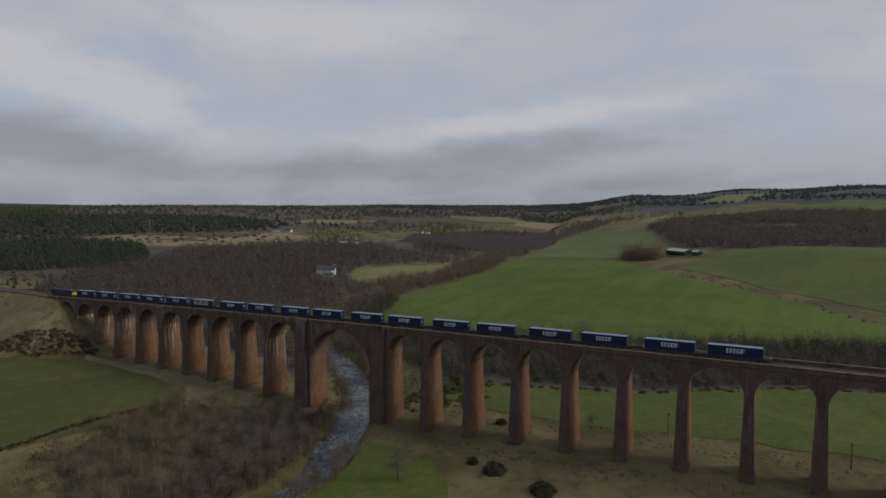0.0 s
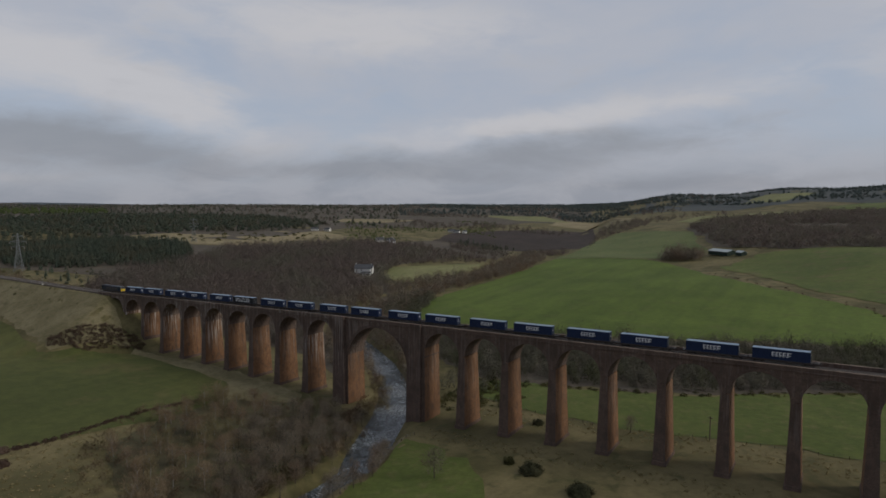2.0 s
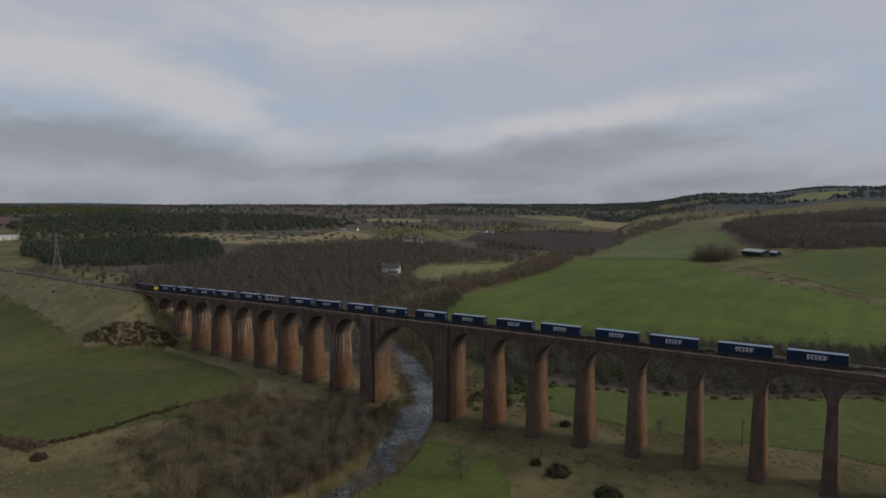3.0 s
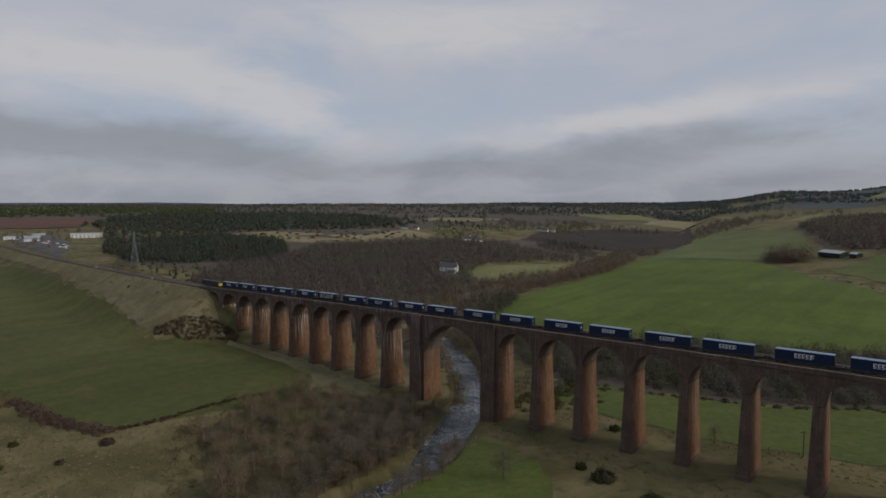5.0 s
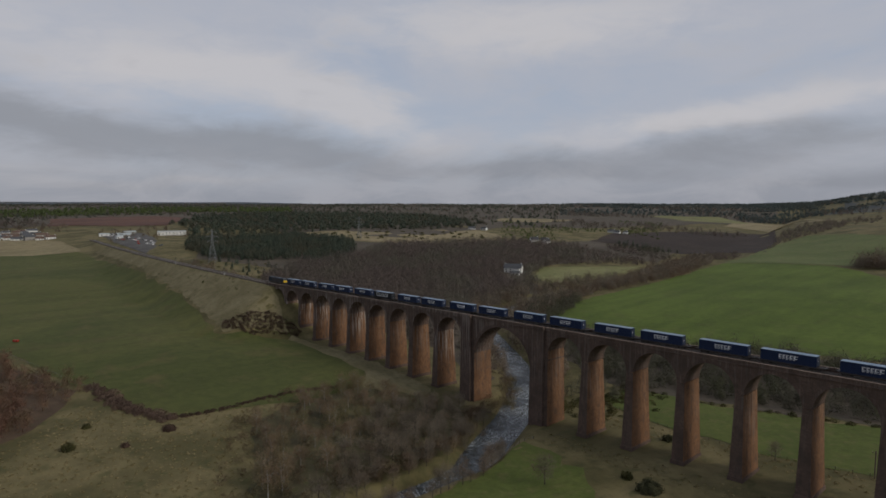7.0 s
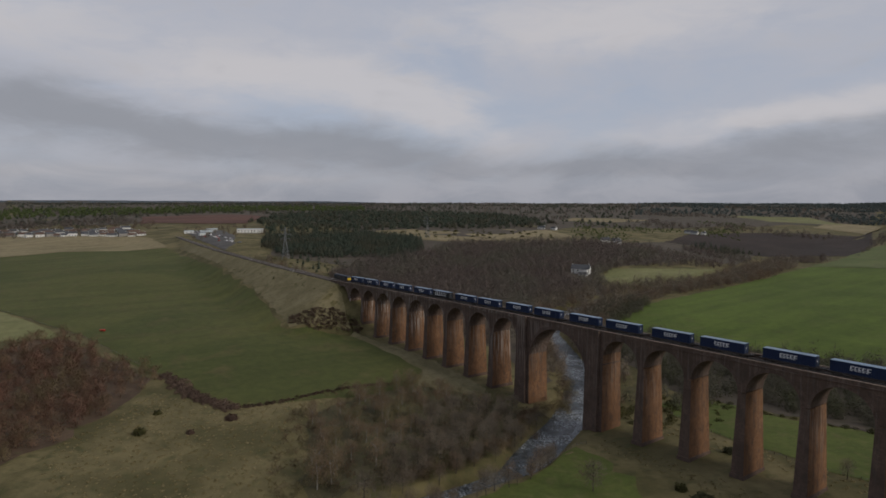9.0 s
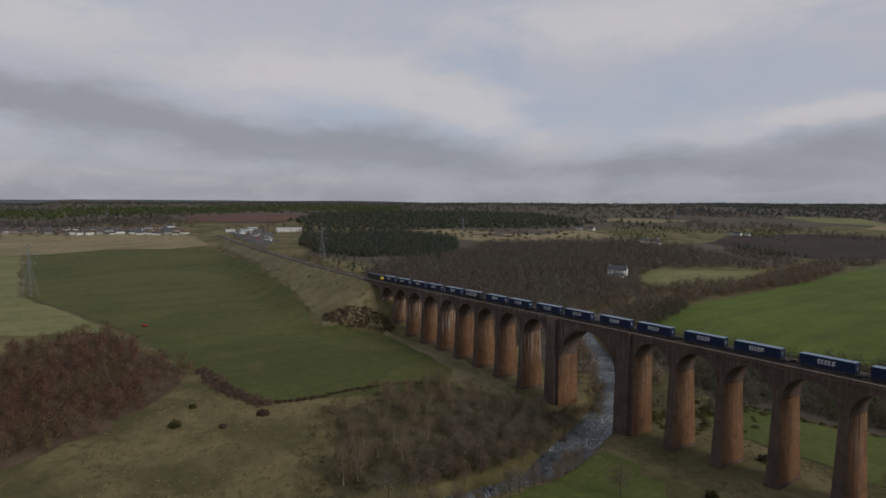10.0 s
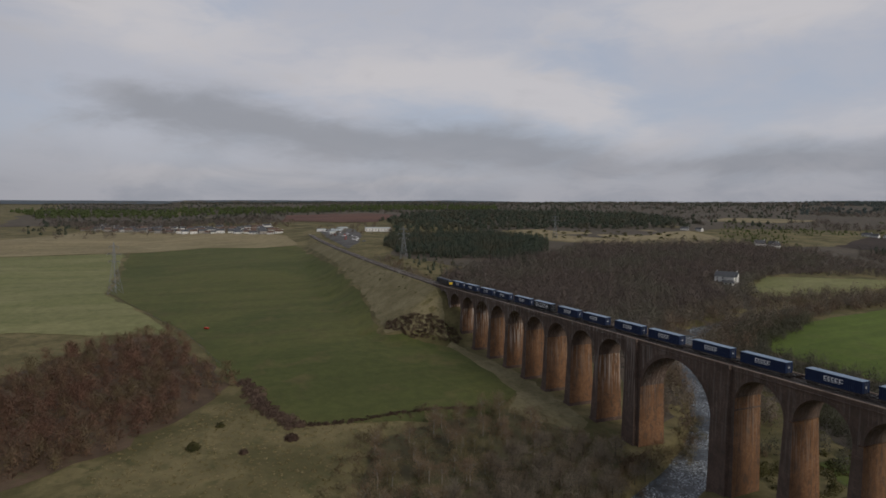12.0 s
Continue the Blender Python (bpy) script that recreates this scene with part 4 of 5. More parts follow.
def build_locomotive(x0):
    loco = empty("locomotive", x0, TRACKS[1], rail_z(x0))
    tagged(loco, "dark blue diesel locomotive with yellow cab ends", "locomotive")
    Kit().box(0.3, 21.0, -1.25, 1.25, 0.75, 1.25).make("underframe", STEEL, loco)
    Kit().box(3.2, 17.8, -1.2, 1.2, 1.25, 3.3).taper((3.2, 17.8, -1.2, 1.2), 3.3, (3.4, 17.6, -0.8, 0.8), 3.85).make("engine_hood", LOCO_BLUE, loco)
    for a, b, s in ((0.4, 3.2, -1), (17.8, 20.9, 1)):
        e = 0.5
        low, high = ((a, b, -1.3, 1.3), (a + (e if s < 0 else 0), b - (e if s > 0 else 0), -1.15, 1.15))
        cab = Kit().box(a, b, -1.3, 1.3, 1.25, 2.5).taper(low, 2.5, high, 3.75).make("cab", LOCO_BLUE, loco, "cab with sloped windscreen")
        ex = b + 0.01 if s > 0 else a - 0.07
        Kit().box(ex, ex + 0.06, -1.28, 1.28, 1.3, 2.55).make("end_panel", YELLOW, cab, "bright yellow warning panel")
        wx = b - 0.28 if s > 0 else a + 0.2
        Kit().box(wx, wx + 0.1, -0.95, -0.1, 2.75, 3.4).box(wx, wx + 0.1, 0.1, 0.95, 2.75, 3.4).make("windscreen", GLASS, cab)
        Kit().box((a + b) / 2 - 0.5, (a + b) / 2 + 0.5, -1.33, -1.2, 2.55, 3.2).make("side_window", GLASS, cab)
    for x in (5.5, 8.5, 11.5, 14.5):
        Kit().box(x, x + 2.2, -1.24, -1.19, 1.6, 3.0).make("grille", STEEL, loco)
    Kit().box(7, 9, -0.5, 0.5, 3.85, 4.05).make("exhaust", STEEL, loco)
    Kit().box(8.2, 13.2, -1.2, 1.2, 0.25, 0.75).make("fuel_tank", STEEL, loco)
    bogie(loco, 4.2, 1.9)
    bogie(loco, 17.1, 1.9)


def build_train():
    wagon = flat_wagon()
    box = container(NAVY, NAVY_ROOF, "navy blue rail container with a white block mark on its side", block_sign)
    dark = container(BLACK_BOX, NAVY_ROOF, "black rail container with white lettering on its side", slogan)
    first = True
    for k in range(9):
        for off in (0.0, 18.1):
            x = -211.4 + 38.05 * k + off
            slope = -math.degrees(math.atan2(rail_z(x + 14) - rail_z(x), 14.0))
            m = pose(x, TRACKS[1], rail_z(x), 0, slope, 0)
            up = m @ pose(0, 0, 1.0)
            if first:
                wagon.matrix_basis, box.matrix_basis = m, up
                first = False
                continue
            copy_thing(wagon, m)
            if k == 2 and off:
                dark.matrix_basis = up
            else:
                copy_thing(box, up)
    build_locomotive(-237.4)


build_train()

# ---- trees and scrub ----
SHAPES_NEAR = [(stem(s, 10, 7, 0.34), joined(twig_crown(s, 10, 8.0, 480, 1.3, 0.07), canopy(s, 9.3, 7.2, 260, 0.17, 0.25))) for s in range(5)]
WOOD = [joined(canopy(s, 11.0, 9.0, 190, 0.36, 0.1), twig_crown(s + 20, 12, 9.4, 46, 1.7, 0.10, 0.12)) for s in range(6)]
WOOD_FAR = [joined(canopy(s + 3, 11, 11, 50, 0.8, 0.0), twig_crown(s + 40, 12, 11, 30, 2.6, 0.3, 0.05, 10)) for s in range(5)]
PINE = [spruce(s, 14, 6.2, 7, 7) for s in range(2)] + [round_pine(s, 13, 6.4, 110, 0.62) for s in range(5)]
PINE_FAR = [spruce(s + 9, 14, 9.0, 5, 7) for s in range(2)] + [round_pine(s + 9, 12, 10.0, 62, 1.3) for s in range(5)]
SCRUB = [bush_shape(s, 1.6, 3.4, 150, 0.16) for s in range(4)]


def tree_kind(i, bark, twigs, label):
    t = empty("tree", 0, 0, 0)
    tagged(t, label, "tree")
    trunk, crown = SHAPES_NEAR[i]
    trunk.make("trunk", bark, t)
    tri_object("crown", crown, twigs, t)
    return t


def grow(kind_list, points, low, high, seed):
    """Single trees that can be told apart, on the ground."""
    rng = random.Random(seed)
    z = land(points[:, 0], points[:, 1])
    for (x, y), h in zip(points, z):
        t = rng.choice(kind_list)
        s = rng.uniform(low, high)
        c = copy_thing(t, pose(x, y, float(h), 0, 0, rng.uniform(0, 360)))
        c.scale = (s, s, s * rng.uniform(0.85, 1.2))


def masters(bark, twigs, label, which=(0, 1, 2, 3, 4)):
    made = [tree_kind(i, bark, twigs, label) for i in which]
    return made


def dry(points, keep=7.0):
    """Drops points that stand in the river, under the viaduct or on the railway."""
    s = np.abs(river_side(points[:, 0], points[:, 1]))
    ok = (s > keep) & ~((points[:, 1] > -5) & (points[:, 1] < 14) & (points[:, 0] > -235))
    ok &= ~((points[:, 0] < -215) & (np.abs(points[:, 1] - track_y(points[:, 0])) < 16))
    return points[ok]


def plant_out(kinds, points, low, high, seed):
    first = points[:len(kinds)]
    z = land(first[:, 0], first[:, 1])
    for t, (x, y), h in zip(kinds, first, z):
        t.matrix_basis = pose(float(x), float(y), float(h))
    grow(kinds, points[len(kinds):], low, high, seed)


ALDER = masters(BARK, TWIG_GREY, "bare grey alder on the river bank")
BIRCH = masters(PALE_BARK, TWIG_BROWN, "bare brown birch in the river thicket")
RUSSET = [joined(stem_tris(stem(s, 10, 7, 0.3)), joined(canopy(s, 9.2, 7.6, 200, 0.26, 0.15), twig_crown(s, 10, 8.5, 240, 1.4, 0.085))) for s in range(5)]

bank_w = dry(scatter([(-14, -8), (-30, -10), (-52, -22), (-45, -48), (-22, -75), (10, -110), (24, -118), (5, -72), (-2, -48), (-9, -28)], 5.2, 21, 0.08), 4.8)
bank_e = dry(along([(19, -100), (12, -85), (12.5, -62), (11, -46), (4, -28)], 3.2, 22, 1.2), 5.0)
plant_out(ALDER, np.concatenate([bank_w, bank_e]), 0.45, 0.85, 23)
thick = dry(scatter([(-52, -22), (-86, -28), (-82, -58), (-70, -84), (-38, -98), (-10, -112), (-22, -75), (-45, -48)], 7.0, 24, 0.25), 9)
plant_out(BIRCH, thick, 0.5, 0.9, 25)
russet = scatter([(-78, -185), (-92, -164), (-120, -140), (-150, -123), (-250, -147), (-262, -165), (-225, -205), (-120, -260), (-70, -240)], 6.8, 26, 0.2)
spread_over("russet_wood", RUSSET, russet, (0.6, 0.95), TWIG_RED, "russet brown bare wood beside the crop field", "wood", 27)
RUSSET_MORE = scatter([(-78, -186), (-120, -143), (-248, -150), (-225, -200), (-120, -250), (-72, -230)], 6.0, 28)
spread_over("undergrowth", [twig_crown(s + 60, 3.2, 5, 120, 1.0, 0.08, 0.0) for s in range(3)], RUSSET_MORE, (0.7, 1.2), TWIG_RED, "russet bracken and low twigs under the trees", "undergrowth", 29)
spread_over("river_scrub", [twig_crown(s + 70, 3.0, 4.6, 130, 0.9, 0.06, 0.0) for s in range(3)],
            dry(scatter([(-12, -6), (-48, -8), (-88, -22), (-95, -60), (-70, -95), (0, -125), (20, -110), (-2, -50)], 4.6, 30, 0.25), 9.5), (0.6, 1.2), TWIG_BROWN, "low bare scrub between the river trees", "scrub", 31)

# woods beyond the viaduct
bend = dry(scatter([(-112, 118), (-160, 180), (-176, 240), (-150, 232), (-122, 162), (-84, 108), (-62, 84), (-52, 66), (-70, 84)], 4.4, 110, 0.05), 9.5)
spread_over("bare_wood", WOOD, bend, (0.6, 0.95), TWIG_DARK, "dark bare alders at the bend of the river", "wood", 111)
strip_w = dry(scatter([(-36, 18), (-60, 26), (-110, 55), (-150, 110), (-215, 170), (-232, 285), (-222, 420), (-252, 525), (-205, 590), (-165, 440), (-170, 280), (-150, 195), (-112, 135), (-62, 84), (-28, 52)], 6.6, 40), 7)
brown = dry(scatter([(-110, 50), (-235, 45), (-370, 60), (-430, 130), (-470, 230), (-540, 330), (-500, 470), (-470, 560), (-380, 560), (-310, 400), (-275, 310), (-235, 285), (-215, 170)], 6.7, 41, 0.03), 9)


def in_view_of(points, hx, hy, wide):
    """Open ground in front of a house, on its south-east side."""
    dx, dy = points[:, 0] - hx, points[:, 1] - hy
    a, b = dx * 0.65 - dy * 0.76, np.abs(dx * 0.76 + dy * 0.65)
    return (a > -14) & (a < 46) & (b < wide)


house_gap = ~in_view_of(brown, -296, 315, 13)
brown = brown[house_gap & ~in_view_of(brown, -470, 577, 20)]
spread_over("bare_wood", WOOD, strip_w, (0.75, 1.2), TWIG_GREY, "bare grey alders and willows along the upper river", "wood", 105)
spread_over("bare_wood", WOOD, brown, (0.85, 1.35), TWIG_WOOD, "bare brown-purple deciduous wood along the valley", "wood", 42)
behind = dry(scatter([(-12, 60), (-20, 88), (40, 150), (110, 180), (180, 195), (260, 148), (225, 128), (138, 110), (85, 80), (50, 71), (10, 68)], 4.3, 43, 0.04), 9)
spread_over("bare_wood", WOOD, behind, (0.5, 0.85), TWIG_DARK, "dark bare trees and thorn behind the viaduct", "wood", 44)
spread_over("thorn_scrub", SCRUB, dry(np.concatenate([along([(-4, 56), (48, 64), (85, 74), (138, 106), (225, 126)], 2.6, 45, 1.5), along([(-8, 20), (4, 40), (-4, 56)], 2.5, 46, 2.5)]), 9), (0.6, 1.3), GORSE, "dark evergreen thorn and gorse edge", "scrub", 47)
spread_over("conifer_plantation", PINE, dry(scatter([(-420, 170), (-484, 158), (-500, 112), (-546, 84), (-640, 90), (-760, 140), (-740, 290), (-610, 320), (-500, 250)], 5.2, 48, 0.06)), (0.6, 0.95), NEEDLE, "dark green conifer plantation beyond the railway", "plantation", 49)
spread_over("copse", WOOD, scatter([(-52, 572), (-4, 570), (-4, 610), (-50, 625)], 6, 50), (1.1, 1.7), TWIG_GREY, "bare grey copse beside the barn", "copse", 51)
hill_wood = scatter([(30, 640), (90, 606), (130, 610), (214, 572), (420, 480), (700, 700), (500, 1350), (100, 1520), (-100, 1280), (-100, 1000), (-35, 800), (-5, 690)], 10, 52, 0.05)
hill_wood = hill_wood[np.sin(hill_wood[:, 0] / 95 + 0.6) * np.sin(hill_wood[:, 1] / 150 + 1.1) < 0.72]
spread_over("hill_wood", WOOD_FAR, hill_wood, (0.7, 1.4), TWIG_WOOD, "dark bare wood over the hillside", "wood", 53)
mid_wood = dry(np.concatenate([scatter([(-395, 675), (-300, 655), (-215, 700), (-195, 640), (-250, 575), (-330, 590), (-395, 635)], 8, 54, 0.15),
                           scatter([(-318, 392), (-242, 548), (-340, 575), (-470, 605), (-385, 556)], 8, 84, 0.1),
                           scatter([(-212, 765), (-256, 930), (-330, 1180), (-260, 1350), (-215, 1150), (-245, 1010), (-246, 920)], 11, 55, 0.1)]), 10)
spread_over("valley_wood", WOOD_FAR, mid_wood, (0.5, 0.85), TWIG_WOOD, "bare trees and hedgerows along the upper valley", "wood", 56)


def ring_forest(name, az0, az1, r0, r1, shapes, mat, size, label, seed, count, ragged=0.35):
    """Distant forest in drifts, thinning unevenly."""
    rng = np.random.default_rng(seed)
    az = np.radians(rng.uniform(az0, az1, count))
    r = np.sqrt(rng.uniform(r0 * r0, r1 * r1, count))
    p = np.stack([130 + r * np.cos(az), -188 + r * np.sin(az)], 1)
    drift = np.sin(p[:, 0] / 170 + seed) * np.sin(p[:, 1] / 140 + 2 * seed) + 0.5 * np.sin(p[:, 0] / 63) * np.sin(p[:, 1] / 71 + seed)
    p = p[drift > -0.9 + ragged * 2]
    for plot in CLEARINGS + [[(-900, -20), (-1000, -90), (-1230, 20), (-1060, 220), (-880, 160)]]:
        p = p[~inside(plot, p[:, 0], p[:, 1])]
    spread_over(name, shapes, p, size, mat, label, "forest", seed, 0.5)


spread_over("conifer_forest", PINE_FAR, scatter([(-760, 310), (-800, 160), (-960, 200), (-1070, 225), (-1345, 372), (-1480, 620), (-1250, 1000), (-900, 820), (-700, 660), (-740, 500)], 15, 57, 0.1), (0.8, 1.15), NEEDLE, "dark conifer forest across the plateau", "forest", 58)
spread_over("conifer_forest", PINE_FAR, scatter([(-1710, -500), (-1710, 450), (-1500, 700), (-1900, 900), (-2300, 500), (-2300, -700)], 24, 59, 0.1), (0.9, 1.3), NEEDLE_LIGHT, "green forest belt behind the village", "forest", 60)
spread_over("bare_forest", WOOD_FAR, scatter([(-1220, -330), (-1240, 30), (-1420, 30), (-1500, -450)], 17, 61, 0.1), (0.8, 1.2), TWIG_WOOD, "bare trees behind the village houses", "forest", 62)
ring_forest("plateau_forest", 127, 190, 1250, 4200, PINE_FAR, NEEDLE, (0.6, 0.95), "far dark forest on the plateau skyline", 63, 5600, 0.25)
ring_forest("valley_forest", 106, 127, 2000, 4500, PINE_FAR, NEEDLE_HAZED, (0.7, 1.15), "far dark woods along the upper valley", 69, 4000, 0.28)
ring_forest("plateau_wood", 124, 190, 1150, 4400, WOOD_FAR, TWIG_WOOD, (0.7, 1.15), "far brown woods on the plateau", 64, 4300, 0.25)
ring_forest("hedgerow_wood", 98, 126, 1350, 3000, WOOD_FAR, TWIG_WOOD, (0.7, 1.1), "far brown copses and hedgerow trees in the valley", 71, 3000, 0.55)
ring_forest("ridge_forest", 76, 112, 2100, 4300, PINE_FAR, NEEDLE_HAZED, (0.7, 1.15), "far dark forest on the hill ridge", 65, 8500, 0.34)
ring_forest("heath_scrub", 118, 132, 900, 1700, PINE_FAR, NEEDLE_LIGHT, (0.25, 0.5), "young green trees on the far heath", 66, 1200, 0.35)
spread_over("gorse_scrub", SCRUB, scatter([(-755, 302), (-560, 395), (-500, 470), (-590, 580), (-655, 600), (-725, 430)], 14, 67, 0.6), (1.4, 3.0), GORSE, "dark gorse drifts on pale grass", "gorse", 68)

copse_side = dry(scatter([(-14, 62), (-38, 76), (-74, 98), (-110, 130), (-116, 148), (-84, 145), (-50, 140), (30, 160), (44, 152), (-18, 88)], 4.4, 112, 0.04), 9)
spread_over("bare_wood", WOOD, copse_side, (0.45, 0.8), TWIG_DARK, "dark bare trees between the river and the pasture", "wood", 113)

# hedges and gorse near the crop field
spread_over("hedge", SCRUB, along([(-152, -119), (-120, -115), (-95, -106)], 0.3, 70, 1.7), (0.8, 1.4), BRIAR, "dark overgrown hedge along the crop field", "hedge", 71)
spread_over("hedge", SCRUB, along([(-94, -106), (-92, -88), (-93, -70), (-93, -51), (-88, -36)], 0.5, 72, 0.7), (0.5, 0.95), BRAMBLE, "low dark hedge between crop field and scrub", "hedge", 73)
spread_over("bramble_thicket", [joined(twig_crown(s + 90, 2.6, 4.2, 170, 0.8, 0.10, 0.0), bush_shape(s, 1.5, 3.6, 60, 0.2)) for s in range(4)], scatter([(-178, -4), (-183, -10), (-192, -27), (-212, -37), (-218, -34), (-212, -22), (-200, -10), (-186, -2)], 1.7, 74, 0.05), (0.38, 0.75), BRIAR, "dark bramble thicket at the foot of the embankment", "bramble", 75)
spread_over("bank_scrub", SCRUB, np.concatenate([along([(-235, -8), (-420, -8)], 9, 76, 3.5), along([(-240, 20), (-700, 34)], 5, 77, 4)]), (0.35, 0.9), GORSE, "small gorse bushes on the railway bank", "gorse", 78)
spread_over("pasture_bushes", SCRUB, along([(18, 480), (95, 372), (150, 306), (184, 246)], 7, 79, 3), (0.4, 1.1), BRAMBLE, "brown bracken clumps along the pasture bank", "bracken", 80)
spread_over("tussocks", [bush_shape(s + 5, 0.38, 1.4, 26, 0.15) for s in range(3)],
            dry(np.concatenate([scatter([(-84, -170), (-130, -128), (-100, -108), (-88, -70), (-40, -100), (10, -130), (-20, -170)], 2.6, 81),
                                scatter([(5, -14), (120, -16), (165, 30), (60, 26), (5, 22)], 2.6, 82)]), 11), (0.6, 1.4), leafy("dry_grass", (0.24, 0.20, 0.10), (0.36, 0.30, 0.17)), "dry straw-coloured grass tussocks", "tussocks", 83, 0.1)


def single_bush(x, y, tall, wide, mat, label, seed):
    b = empty("bush", x, y, float(land(x, y)) - 0.1)
    tagged(b, label, "bush")
    tri_object("leaves", bush_shape(seed, tall, wide, int(90 + 26 * wide * wide), 0.22), mat, b)
    k = Kit()
    for i in range(5):
        a = i * 1.3
        k.bar((0.1 * math.cos(a), 0.1 * math.sin(a), -0.2), (wide * 0.3 * math.cos(a), wide * 0.3 * math.sin(a), tall * 0.75), 0.12, 4, 0.04)
    k.make("stems", BARK, b)


for x, y, tall, wide, mat, label in ((-87, -140, 3.0, 5.2, GORSE, "rounded yellow-green gorse bush on rough grass"), (-78, -125, 1.8, 3.6, BRAMBLE, "small dark thorn bush on rough grass"),
                                     (-84, -109, 2.2, 6.4, BRAMBLE, "wide dark bramble bush beside the hedge"), (-104, -131, 1.8, 3.6, GORSE, "small gorse bush beside the hedge"),
                                     (55, -23, 3.6, 8.5, THORN, "dark spreading bush in front of the piers"), (73, -30, 3.4, 9.0, THORN, "dark spreading bush beside a green meadow"),
                                     (40, 16, 2.2, 5.4, THORN, "dark bush between two piers"), (46, -20, 2.4, 4.6, GORSE, "low dark gorse bush on rough grass")):
    single_bush(x, y, tall, wide, mat, label, int(abs(x)) + 3)
lone = tree_kind(2, BARK, TWIG_GREY, "small lone bare tree behind the piers")
lone.matrix_basis = pose(72, 22, float(land(72, 22))) @ Matrix.Scale(0.62, 4)
spread_over("dark_conifers", PINE, scatter([(-400, 660), (-320, 640), (-300, 690), (-400, 700)], 8, 85, 0.3), (0.6, 0.9), NEEDLE, "dark conifers below the ploughed field", "conifers", 86)
spread_over("village_trees", WOOD_FAR, scatter([(-1100, -330), (-1080, 0), (-1000, 40), (-1240, 60), (-1290, -330)], 15, 87, 0.35), (0.45, 0.8), TWIG_GREY, "bare garden trees between the village houses", "trees", 88)
spread_over("yard_trees", WOOD_FAR, scatter([(-760, 40), (-900, 55), (-1000, 70), (-1000, 190), (-860, 190), (-780, 130)], 14, 89, 0.5), (0.4, 0.75), TWIG_GREY, "bare trees and scrub round the goods yard", "trees", 90)
spread_over("thorn_scrub", SCRUB, dry(scatter([(-14, 15), (-9, 60), (14, 64), (24, 34), (12, 16)], 3.6, 91, 0.2), 9), (0.7, 1.5), GORSE, "dark thorn and gorse beside the river pier", "scrub", 92)
spread_over("bare_wood", WOOD, dry(scatter([(-22, 30), (-20, 60), (12, 64), (10, 44)], 6.5, 93, 0.2), 9), (0.5, 0.8), TWIG_DARK, "dark bare trees on the bank beside the river pier", "wood", 94)
bank_twigs = [twig_crown(s + 80, 3.6, 4.4, 150, 1.0, 0.06, 0.0) for s in range(3)]
spread_over("bank_scrub", bank_twigs, along([(-60, 46), (-44, 30), (-31, 8), (-29, -4), (-17, -27), (-8, -46), (-6, -62), (-8, -85)], 1.7, 95, 1.6), (0.7, 1.5), TWIG_BROWN, "brown bare alder scrub along the river bank", "scrub", 96)
spread_over("bank_scrub", bank_twigs, along([(-20, 40), (-15, 25)], 2.0, 97, 1.2), (0.5, 1.0), TWIG_BROWN, "brown bare scrub on the river bank", "scrub", 98)
spread_over("lineside_scrub", SCRUB, scatter([(-300, 40), (-440, 55), (-540, 66), (-500, 105), (-430, 140), (-400, 90), (-320, 66)], 11, 101, 0.35), (0.5, 1.5), GORSE, "dark gorse and thorn beside the plantation", "gorse", 102)
spread_over("lineside_pines", PINE, scatter([(-300, 50), (-430, 66), (-520, 76), (-470, 110), (-400, 110), (-320, 70)], 12, 103, 0.35), (0.4, 0.8), NEEDLE, "scattered dark pines in front of the plantation", "pines", 104)
spread_over("lineside_trees", WOOD, along([(-250, 28), (-330, 36), (-430, 48), (-540, 56)], 3.2, 99, 5), (0.4, 0.85), TWIG_GREY, "bare grey lineside trees beside the railway", "trees", 100)
near_tree = tree_kind(1, BARK, TWIG_GREY, "bare grey tree standing in the river meadow")
near_tree.matrix_basis = pose(31, -40, float(land(31, -40))) @ Matrix.Scale(0.95, 4)

# ---- buildings and small things ----


def gable_roof(k, x0, x1, y0, y1, z, rise, over=0.4, thick=0.22):
    m = (y0 + y1) / 2
    a, b, c, d = x0 - over, x1 + over, y0 - over, y1 + over
    k.hexa([(a, c, z - 0.2), (b, c, z - 0.2), (b, m, z + rise), (a, m, z + rise), (a, c, z - 0.2 + thick), (b, c, z - 0.2 + thick), (b, m, z + rise + thick), (a, m, z + rise + thick)])
    k.hexa([(a, m, z + rise), (b, m, z + rise), (b, d, z - 0.2), (a, d, z - 0.2), (a, m, z + rise + thick), (b, m, z + rise + thick), (b, d, z - 0.2 + thick), (a, d, z - 0.2 + thick)])


